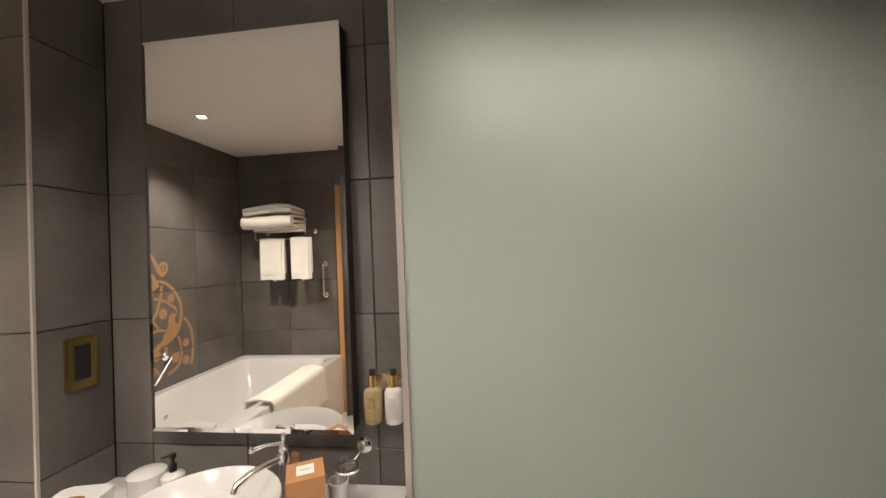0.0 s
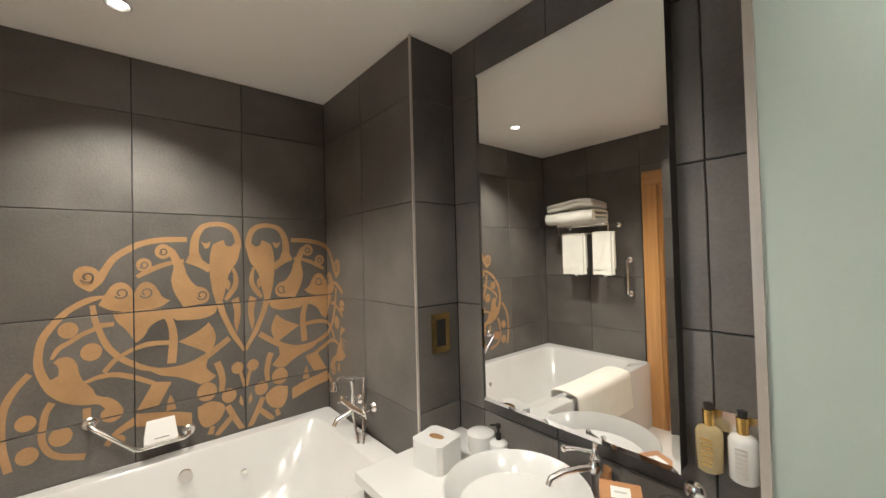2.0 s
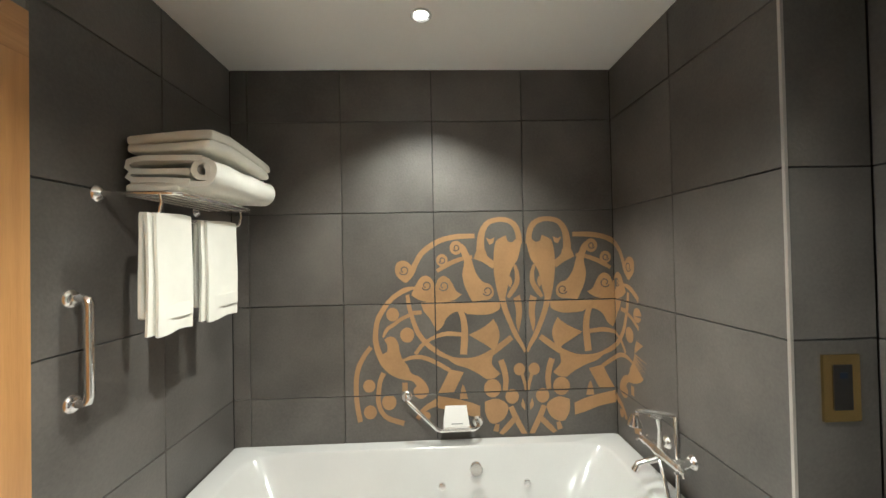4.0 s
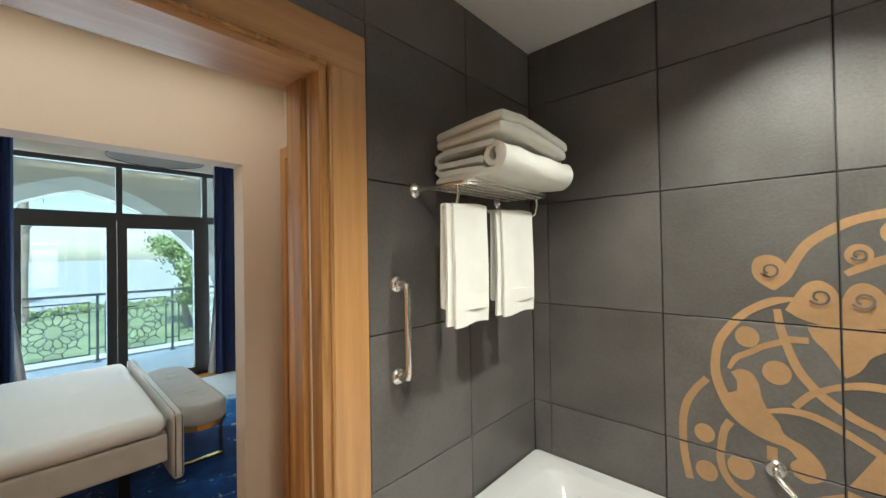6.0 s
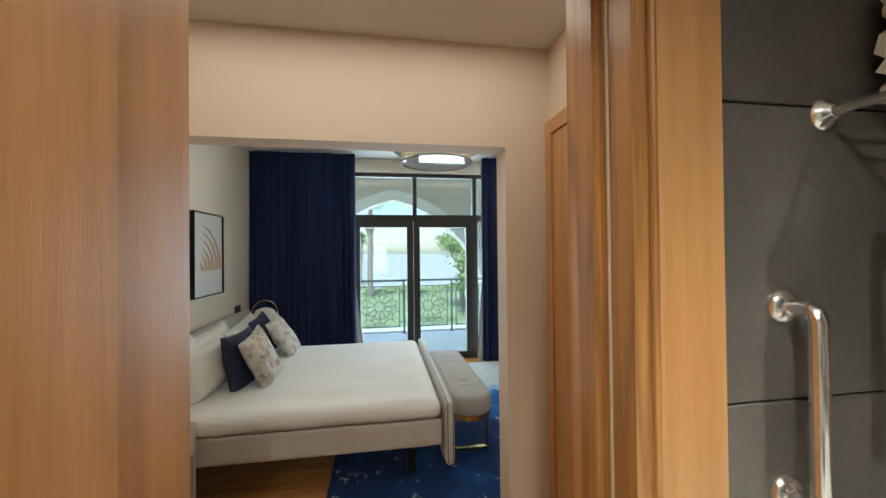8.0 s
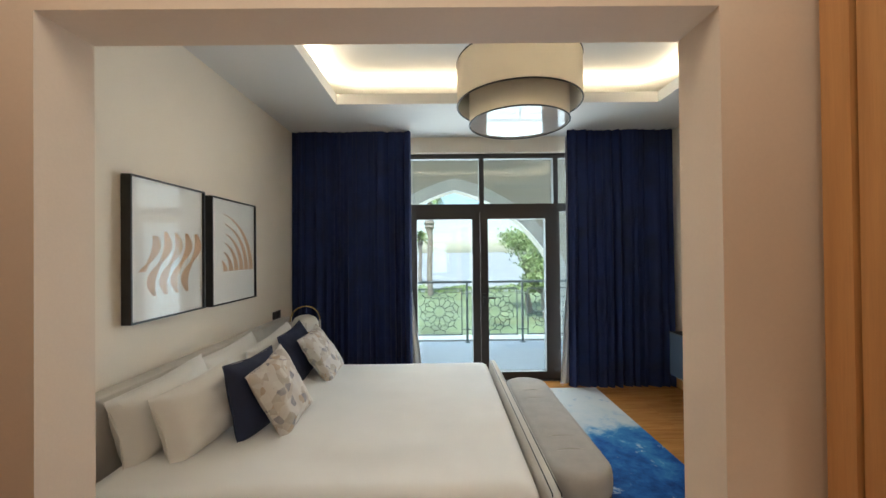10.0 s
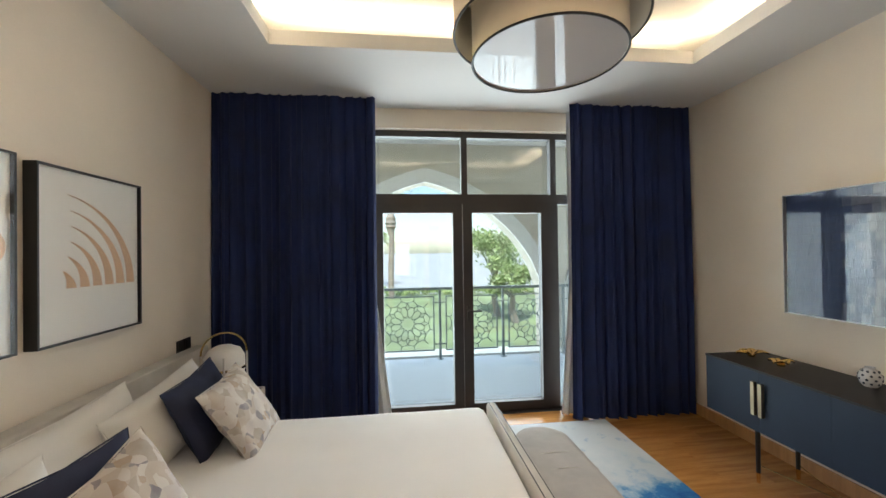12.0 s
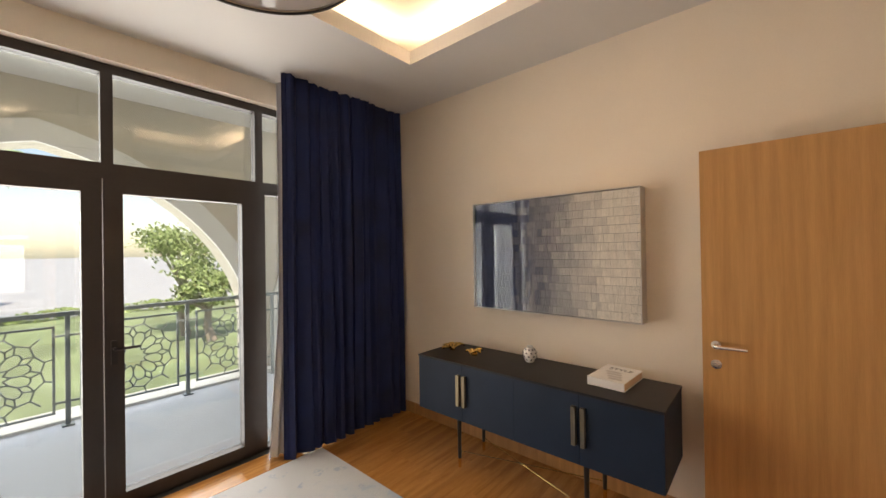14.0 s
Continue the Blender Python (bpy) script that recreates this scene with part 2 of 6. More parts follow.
def tube(points, r, seg=10, bm=None, closed=False, caps=True):
    """A round bar along points; r may be a list."""
    bm = bm or bmesh.new()
    pts = [Vector(p) for p in points]
    n = len(pts)
    rs = r if isinstance(r, (list, tuple)) else [r] * n
    rings = []
    up = None
    for i, p in enumerate(pts):
        a, b = pts[(i - 1) % n] if (closed or i) else p, pts[(i + 1) % n] if (closed or i < n - 1) else p
        d = (b - a).normalized()
        if up is None:
            up = d.orthogonal().normalized()
        up = (up - d * up.dot(d)).normalized()
        side = d.cross(up)
        rings.append([bm.verts.new(p + (up * math.cos(q) + side * math.sin(q)) * rs[i]) for q in [2 * math.pi * k / seg for k in range(seg)]])
    for i in range(n if closed else n - 1):
        a, b = rings[i], rings[(i + 1) % n]
        for k in range(seg):
            bm.faces.new((a[k], a[(k + 1) % seg], b[(k + 1) % seg], b[k]))
    if caps and not closed:
        bm.faces.new(rings[0][::-1])
        bm.faces.new(rings[-1])
    return bm


def lathe(profile, at=(0, 0, 0), seg=28, bm=None, sx=1.0, sy=1.0, axis=None):
    """Turns (radius, height) points round z."""
    bm = bm or bmesh.new()
    m = Matrix.Translation(at) @ (Vector(axis).to_track_quat("Z", "Y").to_matrix().to_4x4() if axis else Matrix.Identity(4))
    rings = []
    for r, z in profile:
        if r < 1e-5:
            rings.append([bm.verts.new(m @ Vector((0, 0, z)))])
        else:
            rings.append([bm.verts.new(m @ Vector((r * sx * math.cos(2 * math.pi * k / seg), r * sy * math.sin(2 * math.pi * k / seg), z))) for k in range(seg)])
    for a, b in zip(rings, rings[1:]):
        for k in range(seg):
            q = (k + 1) % seg
            if len(a) == 1 and len(b) == 1:
                continue
            if len(a) == 1:
                bm.faces.new((a[0], b[q], b[k]))
            elif len(b) == 1:
                bm.faces.new((a[k], a[q], b[0]))
            else:
                bm.faces.new((a[k], a[q], b[q], b[k]))
    return bm


def grid(nu, nv, fn, thick=0.0, bm=None):
    """A sheet of nu x nv points fn(u, v) with u, v from 0 to 1, thickened downwards its normal when thick."""
    bm = bm or bmesh.new()
    g = [[bm.verts.new(fn(i / (nu - 1), j / (nv - 1))) for j in range(nv)] for i in range(nu)]
    fs = [bm.faces.new((g[i][j], g[i + 1][j], g[i + 1][j + 1], g[i][j + 1])) for i in range(nu - 1) for j in range(nv - 1)]
    if thick:
        du = [[(g[min(i + 1, nu - 1)][j].co - g[max(i - 1, 0)][j].co).cross(g[i][min(j + 1, nv - 1)].co - g[i][max(j - 1, 0)].co).normalized() for j in range(nv)] for i in range(nu)]
        h = [[bm.verts.new(g[i][j].co - du[i][j] * thick) for j in range(nv)] for i in range(nu)]
        for i in range(nu - 1):
            for j in range(nv - 1):
                bm.faces.new((h[i][j], h[i][j + 1], h[i + 1][j + 1], h[i + 1][j]))
        for i in range(nu - 1):
            bm.faces.new((g[i][0], h[i][0], h[i + 1][0], g[i + 1][0]))
            bm.faces.new((g[i][-1], g[i + 1][-1], h[i + 1][-1], h[i][-1]))
        for j in range(nv - 1):
            bm.faces.new((g[0][j], g[0][j + 1], h[0][j + 1], h[0][j]))
            bm.faces.new((g[-1][j], h[-1][j], h[-1][j + 1], g[-1][j + 1]))
    return bm


def rounded(x0, x1, y0, y1, z0, z1, r, bm=None, seg=4, puff=0.0, n=14):
    """A soft box: a subdivided box pushed towards rounded corners, optionally puffed."""
    bm = bm or bmesh.new()
    c, h = Vector(((x0 + x1) / 2, (y0 + y1) / 2, (z0 + z1) / 2)), Vector(((x1 - x0) / 2, (y1 - y0) / 2, (z1 - z0) / 2))
    t = bmesh.new()
    bmesh.ops.create_cube(t, size=2)
    bmesh.ops.subdivide_edges(t, edges=t.edges, cuts=n, use_grid_fill=True)
    for v in t.verts:
        p = Vector([v.co[i] * h[i] for i in range(3)])
        q = Vector([max(-h[i] + r, min(h[i] - r, p[i])) for i in range(3)])
        # keep points close to edges dense
        d = p - q
        if d.length > 1e-6:
            p = q + d.normalized() * min(r, d.length if d.length < r else r)
        if puff:
            u, w = v.co.x, v.co.y
            p.z += puff * (1 - u * u) * (1 - w * w) * (1 if v.co.z > 0 else -1) * abs(v.co.z)
        v.co = p + c
    me = bpy.data.meshes.new("tmp")
    t.to_mesh(me)
    t.free()
    bm.from_mesh(me)
    bpy.data.meshes.remove(me)
    return bm


def wall_with_hole(axis, at0, at1, lo, hi, z0, z1, holes, bm=None):
    """A wall slab between planes at0 and at1 of the axis, from lo to hi along the other, with rectangular holes (a, b, za, zb) that go through."""
    bm = bm or bmesh.new()
    us = sorted({lo, hi, *[h[0] for h in holes], *[h[1] for h in holes]})
    for a, b in zip(us, us[1:]):
        cuts = sorted([(h[2], h[3]) for h in holes if h[0] <= a + 1e-6 and h[1] >= b - 1e-6])
        z = z0
        for za, zb in cuts + [(z1, z1)]:
            if za - z > 1e-4:
                if axis == "y":
                    box(a, b, at0, at1, z, za, bm)
                else:
                    box(at0, at1, a, b, z, za, bm)
            z = zb
    return bm


# ---- bathroom shell ----
BX0, BY0, BY1, BY2, BZ = -2.64, -1.06, 1.135, 1.41, 2.71
RX = -1.575                       # face of the boxed pillar
ROWS_Z = [0.0, 0.317, 0.84, 1.358, 1.882, 2.408, 2.71]
S = "structure"
walls = {}
walls["bath_w"] = part("wall_west_bathroom", box(BX0 - 0.2, BX0 - 0.012, BY0 - 0.01, BY1 + 0.5, 0, BZ), M_GROUT, kind=S, label="grout bed of the dark tiled bathroom wall behind the bathtub")
walls["bath_n"] = part("wall_north_alcove", box(BX0 - 0.012, RX - 0.012, BY1 + 0.012, BY1 + 0.5, 0, BZ), M_GROUT, kind=S, label="dark tiled boxed pillar at the end of the bathtub")
walls["bath_m"] = part("wall_north_bathroom", box(RX - 0.012, -0.32, BY2 + 0.012, BY2 + 0.225, 0, BZ), M_GROUT, kind=S, label="dark tiled wall that carries the mirror and the basin")
walls["bath_s"] = part("wall_south_bathroom", wall_with_hole("y", BY0 - 0.19, BY0 - 0.012, BX0 - 0.2, 1.4, 0, 3.3, [(-1.42, -0.62, 0, 2.205)]), M_GROUT, kind=S, label="tiled wall with the bathroom doorway")
walls["shower"] = part("wall_north_shower", box(-0.52, 1.55, 2.33, 2.5, 0, BZ), M_GROUT, kind=S, label="dark tiled back wall of the shower")
part("wall_west_shower", box(-0.52, -0.32, BY2 + 0.225, 2.33, 0, BZ), M_TILE, kind=S, label="dark tiled side wall of the shower")
part("wall_east_bathroom", box(1.4, 1.55, BY0 - 0.2, 2.33, 0, BZ), M_GROUT, kind=S, label="dark wall behind the frosted glass")
part("ceiling_bathroom", box(BX0 - 0.2, 1.55, BY0 - 0.012, 2.5, BZ, BZ + 0.1), M_BCEIL, kind=S, label="smooth cream bathroom ceiling")
# floor out of view, made pale to throw light up at the ceiling
part("floor_bathroom", box(BX0 - 0.012, 1.4, BY0 - 0.19, 2.33, -0.1, 0), M_PALEFLOOR, kind=S, label="unseen bathroom floor, made pale to bounce light upwards")

# ---- vestibule and bedroom shell ----
VX0, VX1, VY = -1.87, 0.14, -2.35
EX, WX, NY, SY, CZ = 0.757, -3.74, -2.5, -6.1, 3.02
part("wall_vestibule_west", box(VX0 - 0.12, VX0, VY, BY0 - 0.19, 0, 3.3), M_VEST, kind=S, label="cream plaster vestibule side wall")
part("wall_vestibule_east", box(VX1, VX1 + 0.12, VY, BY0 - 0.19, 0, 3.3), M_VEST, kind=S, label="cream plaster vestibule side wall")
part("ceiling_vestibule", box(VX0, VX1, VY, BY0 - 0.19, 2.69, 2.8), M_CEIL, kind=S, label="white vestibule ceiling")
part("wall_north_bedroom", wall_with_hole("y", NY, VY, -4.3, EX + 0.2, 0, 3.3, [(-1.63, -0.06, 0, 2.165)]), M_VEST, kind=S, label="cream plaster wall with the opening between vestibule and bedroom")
part("wall_east_bedroom", box(EX, EX + 0.2, SY - 0.2, NY, 0, 3.3), M_PLASTER, kind=S, label="cream plaster wall behind the bed")
part("wall_west_bedroom", wall_with_hole("x", WX - 0.2, WX, SY - 0.2, NY, 0, 3.3, []), M_PLASTER, kind=S, label="cream plaster wall behind the sideboard")
WX0, WX1 = -3.0, -0.15            # window opening
part("wall_south_bedroom", wall_with_hole("y", SY - 0.2, SY, WX, EX, 0, 3.3, [(WX0, WX1, 0, 2.83)]), M_PLASTER, kind=S, label="cream plaster wall round the glazed balcony doors")
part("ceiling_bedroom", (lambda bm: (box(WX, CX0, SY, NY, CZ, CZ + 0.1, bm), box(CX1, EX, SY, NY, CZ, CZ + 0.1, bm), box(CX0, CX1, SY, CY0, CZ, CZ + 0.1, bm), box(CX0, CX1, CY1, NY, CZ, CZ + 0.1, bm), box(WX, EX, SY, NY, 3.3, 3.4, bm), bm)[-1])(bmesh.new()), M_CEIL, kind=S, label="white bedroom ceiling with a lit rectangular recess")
bm = bmesh.new()
part("floor_bedroom", box(-4.3, EX + 0.2, SY - 0.2, BY0 - 0.19, -0.1, -0.002), M_GROUT, kind=S, label="base under the oak parquet")


def downlight(x, y, z):
    t = thing("downlight", (x, y, z), "round recessed ceiling downlight with a white rim, switched on", "ceiling light", "downlights")
    part("rim", lathe([(0.03, 0.0), (0.045, 0.0), (0.048, -0.006), (0.04, -0.01), (0.03, -0.004), (0.03, 0.0)], (0, 0, 0)), M_WHITE, t, local=True, smooth=True)
    part("lens", lathe([(0, -0.003), (0.03, -0.003), (0.03, -0.0005), (0, -0.0005)]), M_BULB, t, local=True)


# includes rims for the two added lamps in the unseen east half
for x, y in DOWNLIGHTS:
    downlight(x, y, BZ)

# ---- balcony and garden ----
part("floor_balcony", box(-8, 5, -8.6, SY - 0.2, -0.15, -0.01), M_STONE, kind=S, label="pale balcony paving")
bm = bmesh.new()
bmesh.ops.create_grid(bm, x_segments=2, y_segments=2, size=1)
for v in bm.verts:
    v.co = Vector((v.co.x * 900, v.co.y * 900, -1.2))
part("ground", bm, M_HAZE, kind=S, label="beach and water beyond the garden, paled by haze in the colour")
part("lawn", box(-60, 60, -27, -8.9, -1.19, -1.12), M_GRASS, kind=S, label="bright green garden lawn below the balcony")
part("balcony_edge", box(-8, 5, -8.62, -8.24, -0.009, 0.02), M_RENDER, kind=S, label="low rendered edge of the balcony")


def arcade():
    """The rendered arcade in front of the balcony: pointed arches with raised white bands."""
    t = thing("balcony_arcade", (-1.27, -8.5, 0), "rendered balcony arcade with white pointed arches", "arcade", kind=S)
    y0, y1, zt = -8.75, -8.40, 3.55
    zs, rise, hi, bay = 0.70, 2.04, 1.93, 4.4      # spring, rise, half width, spacing of the arches
    def arch(cx, grow, n=24):
        """Points of a slightly pointed arch, grown outwards, from its right foot over the apex to the left foot."""
        h, r = hi + grow, rise + grow
        pts = [(h * math.cos(a), zs + (r - 0.45) * math.sin(a) + 0.45 * (1 - math.cos(a))) for a in [math.pi / 2 * k / n for k in range(n + 1)]]
        return [(cx + x, z) for x, z in pts] + [(cx - x, z) for x, z in pts[-2::-1]]
    for cx in (-1.25 - bay, -1.25, -1.25 + bay):
        inner, outer = arch(cx, 0.0), arch(cx, 0.22)
        bm = bmesh.new()
        for (xa, za), (xb, zb) in zip(inner, inner[1:]):
            q = [(xa, za), (xb, zb), (xb, zt), (xa, zt)]
            f = [bm.verts.new((x, y1, z)) for x, z in q]
            g = [bm.verts.new((x, y0, z)) for x, z in q]
            bm.faces.new(f)
            bm.faces.new(g[::-1])
            bm.faces.new((f[0], f[1], g[1], g[0]))
        for s in (-1, 1):
            xs = sorted((cx + s * hi, cx + s * bay / 2))
            box(xs[0], xs[1], y0, y1, -1.2, zt, bm)
        part("wall_bay", bm, M_ARCADE, t)
        bm = bmesh.new()
        for (a, b), (c, d_) in zip(zip(inner, inner[1:]), zip(outer, outer[1:])):
            q = [a, b, d_, c]
            f = [bm.verts.new((x, y1 + 0.05, z)) for x, z in q]
            g = [bm.verts.new((x, y1 - 0.001, z)) for x, z in q]
            bm.faces.new(f)
            for k in range(4):
                bm.faces.new((f[k], f[(k + 1) % 4], g[(k + 1) % 4], g[k]))
        part("arch_band", bm, M_RENDER, t)
        bm = bmesh.new()
        for s in (-1, 1):
            xs = sorted((cx + s * hi, cx + s * (hi + 0.22)))
            box(xs[0], xs[1], y1 + 0.0005, y1 + 0.05, 0.02, zs, bm)
        part("pier_band", bm, M_RENDER, t)
    part("balcony_soffit", box(-7, 4.5, y1, SY - 0.2, 3.35, 3.45), M_RENDER, t)


arcade()


def palm(x, y, h, seed):
    t = thing("palm_tree", (x, y, -1.12), "tall palm tree with a slender trunk and drooping fronds", "palm tree")
    rnd = random.Random(seed)
    pts = [(x + 0.04 * math.sin(k * 0.7), y, -1.12 + h * k / 10) for k in range(11)]
    part("trunk", tube(pts, [0.18 - 0.004 * k + 0.012 * (k % 2) for k in range(11)], 12), M_BARK, t, smooth=True)
    drop = max(0.0, h - 4.6) * 0.9
    part("dead_frond_skirt", lathe([(0.14, -1.0), (0.19, -0.8), (0.25, -0.6), (0.33, -0.5), (0.27, -0.38), (0.36, -0.25), (0.28, -0.12), (0.31, 0.05), (0.2, 0.2), (0.13, 0.5)], Vector(pts[-1]) - Vector((0, 0, drop)), 14), M_BARK, t, "shaggy collar of dead frond bases")
    bm = bmesh.new()
    top = Vector(pts[-1])
    for k in range(34):
        a = rnd.uniform(0, 2 * math.pi)
        up, ln = rnd.uniform(0.0, 1.3), rnd.uniform(1.0, 1.5)
        prev = None
        for i in range(13):
            u = i / 12
            p = top + Vector((math.cos(a) * ln * u, math.sin(a) * ln * u, up * ln * u - 1.3 * ln * u * u * 0.6))
            if prev is not None:
                side = Vector((-math.sin(a), math.cos(a), 0))
                for s in (-1, 1):
                    q = p + side * s * 0.34 * math.sin(math.pi * (0.1 + 0.85 * u)) + Vector((0, 0, -0.14))
                    bm.faces.new([bm.verts.new(v) for v in (prev, p, q)])
            prev = p
    part("crown", bm, M_LEAF, t)


def tree(x, y, h, rad, seed, label):
    t = thing("tree", (x, y, -1.12), label, "tree", "garden trees")
    rnd = random.Random(seed)
    base, fork = Vector((x, y, -1.12)), Vector((x + 0.1, y, -1.12 + h * 0.42))
    part("trunk", tube([base, base.lerp(fork, 0.5) + Vector((0.08, 0, 0)), fork], [0.16, 0.12, 0.1], 10), M_BARK, t, smooth=True)
    clumps = []
    for k in range(9):
        a = 2 * math.pi * k / 9 + rnd.uniform(-0.3, 0.3)
        e = rnd.uniform(0.15, 1.2)
        tip = fork + Vector((math.cos(a) * math.cos(e) * rad, math.sin(a) * math.cos(e) * rad, math.sin(e) * h * 0.5))
        part("limb", tube([fork, fork.lerp(tip, 0.5) + Vector((0, 0, 0.1)), tip], [0.06, 0.035, 0.012], 6), M_BARK, t, smooth=True)
        clumps += [tip, fork.lerp(tip, 0.7) + Vector((rnd.uniform(-0.3, 0.3), rnd.uniform(-0.3, 0.3), rnd.uniform(0, 0.35)))]
    vs, fs = [], []
    for c in clumps:
        for k in range(200):
            p = c + Vector((rnd.gauss(0, 0.28), rnd.gauss(0, 0.28), rnd.gauss(0, 0.2))) * rad * 0.55
            n_ = Vector((rnd.uniform(-1, 1), rnd.uniform(-1, 1), rnd.uniform(-0.2, 1))).normalized()
            u = n_.orthogonal().normalized() * rnd.uniform(0.05, 0.09)
            w = n_.cross(u) * 0.55
            b = len(vs)
            vs += [p - u, p + w, p + u, p - w]
            fs.append((b, b + 1, b + 2, b + 3))
    me = bpy.data.meshes.new("crown")
    me.from_pydata([v - Vector((x, y, -1.12)) for v in vs], [], fs)
    me.materials.append(M_LEAF)
    ob = new("crown", me)
    ob.parent = t


palm(-0.30, -25, 6.4, 3)
palm(0.88, -35, 4.0, 5)
tree(-4.9, -18, 3.9, 1.55, 2, "spreading broadleaf garden tree behind the balcony arch")
tree(-5.2, -16.4, 2.3, 0.8, 4, "low rounded garden shrub below the larger tree")
tree(-9.5, -20, 4.4, 1.8, 7, "dense broadleaf garden tree at the lawn's edge")
tree(-14, -25, 5.0, 2.2, 9, "tall broadleaf garden tree further out")


def hedge():
    rnd = random.Random(11)
    vs, fs = [], []
    for k in range(14000):
        x = rnd.uniform(-44, 22)
        hgt = 0.3 + 0.2 * noise.noise(Vector((x * 0.6, 0, 0))) + 0.2 * noise.noise(Vector((x * 2, 1, 0)))
        p = Vector((x, rnd.uniform(-27.4, -26.0), -1.12 + hgt * 1.15 * math.sqrt(rnd.random())))
        n_ = Vector((rnd.uniform(-1, 1), rnd.uniform(-0.2, 1), rnd.uniform(-0.2, 1))).normalized()
        u = n_.orthogonal().normalized() * rnd.uniform(0.06, 0.13)
        w = n_.cross(u) * 0.6
        b = len(vs)
        vs += [p - u, p + w, p + u, p - w]
        fs.append((b, b + 1, b + 2, b + 3))
    me = bpy.data.meshes.new("hedge")
    me.from_pydata(vs, [], fs)
    me.materials.append(M_LEAF)
    tagged(new("hedge", me), "loose green hedge along the garden lawn", "hedge", kind="stuff")


hedge()


def window_wall():
    t = thing("window_1", (-1.5, -6.2, 0), "dark bronze metal frame of the balcony window with transom lights", "window", kind=S)
    y0, y1 = -6.25, -6.17
    def bar(n, *b):
        part(n, box(*b), M_BRONZE, t, bevel=0.004)
    bar("top_rail", WX0, WX1, y0, y1, 2.77, 2.83)
    bar("transom", WX0, WX1, y0, y1, 2.1, 2.2)
    bar("mullion", -1.53, -1.47, y0, y1, 2.2, 2.77)
    for x, h in ((-2.432, 0.043), (-0.56, 0.03), (WX0 + 0.03, 0.03), (WX1 - 0.03, 0.03)):
        bar("post", x - h, x + h, y0, y1, 0, 2.1)
        bar("post", x - 0.03, x + 0.03, y0, y1, 2.2, 2.77)
    bar("sill", WX0, WX1, y0, y1, -0.002, 0.02)
    for a, b in ((WX0 + 0.06, -2.462), (-2.402, -1.53), (-1.47, -0.59), (-0.53, WX1 - 0.06)):
        p = part("pane", box(a, b, -6.213, -6.207, 2.2, 2.77), M_GLASS, t)
        p.visible_shadow = False
    for a, b in ((WX0 + 0.06, -2.475), (-0.53, WX1 - 0.06)):
        p = part("pane", box(a, b, -6.213, -6.207, 0.02, 2.1), M_GLASS, t)
        p.visible_shadow = False
    for k, (a, b) in enumerate(((-2.387, -1.478), (-1.472, -0.59))):
        d = thing("door_1", (a, -6.2, 0.02), "glazed balcony door leaf with a dark bronze frame, closed", "door", "balcony door leaves", kind=S)
        w = 0.095
        for x0, x1 in ((a, a + w), (b - w, b)):
            part("stile", box(x0, x1, y0 + 0.005, y1 + 0.012, 0.02, 2.1), M_BRONZE, d, bevel=0.004)
        part("rail", box(a + w, b - w, y0 + 0.005, y1 + 0.012, 2.01, 2.1), M_BRONZE, d, bevel=0.003)
        part("rail", box(a + w, b - w, y0 + 0.005, y1 + 0.012, 0.02, 0.1), M_BRONZE, d, bevel=0.003)
        p = part("pane", box(a + w, b - w, -6.213, -6.207, 0.1, 2.01), M_GLASS, d)
        p.visible_shadow = False
        if k == 0:
            h = part("door_handle", tube([(b - 0.045, y1 + 0.012, 1.03), (b - 0.045, y1 + 0.06, 1.03), (b - 0.055, y1 + 0.065, 1.03), (b - 0.17, y1 + 0.065, 1.03)], 0.009), M_BLACK, d, "black lever handle", smooth=True)
            part("plate", box(b - 0.06, b - 0.03, y1 + 0.012, y1 + 0.02, 0.93, 1.08), M_BLACK, d, bevel=0.002)


window_wall()


def curtain(x0, x1, y, z0, z1, folds, label):
    t = thing("curtain", ((x0 + x1) / 2, y, z0), label, "curtain", "curtains")
    rnd = random.Random(int(x0 * 100))
    ph = [rnd.uniform(-1, 1) for _ in range(folds + 3)]
    am = [rnd.uniform(0.35, 1.25) for _ in range(folds + 3)]
    def f(u, v):
        k = u * folds
        i = int(k)
        q = k - i
        q = q * q * (3 - 2 * q)
        wob, amp = ph[i] * (1 - q) + ph[i + 1] * q, am[i] * (1 - q) + am[i + 1] * q
        fall = 1 - v
        a = 2 * math.pi * (k + 0.28 * wob + 0.12 * wob * fall)
        d = 0.047 * amp * (0.45 + 0.55 * fall) * math.sin(a) + 0.010 * math.sin(2.7 * a + 3 * wob) + 0.012 * noise.noise(Vector((k * 0.8, v * 2.5, x0)))
        xx = x0 + (x1 - x0) * u + 0.014 * math.sin(a * 2 + 1) * min(1, 8 * u, 8 * (1 - u))
        return (xx, y + d + 0.012 * math.sin(3 * v + k), z0 + (z1 - z0) * v)
    part("drape", grid(folds * 12 + 1, 26, f, 0.004), M_NAVY, t, smooth=True)


curtain(-0.638, 0.745, -5.86, 0.01, 3.018, 14, "heavy gathered navy velvet curtain beside the balcony doors and bed")
curtain(-3.72, -2.47, -5.86, 0.01, 3.018, 12, "heavy gathered navy velvet curtain beside the balcony doors and sideboard")


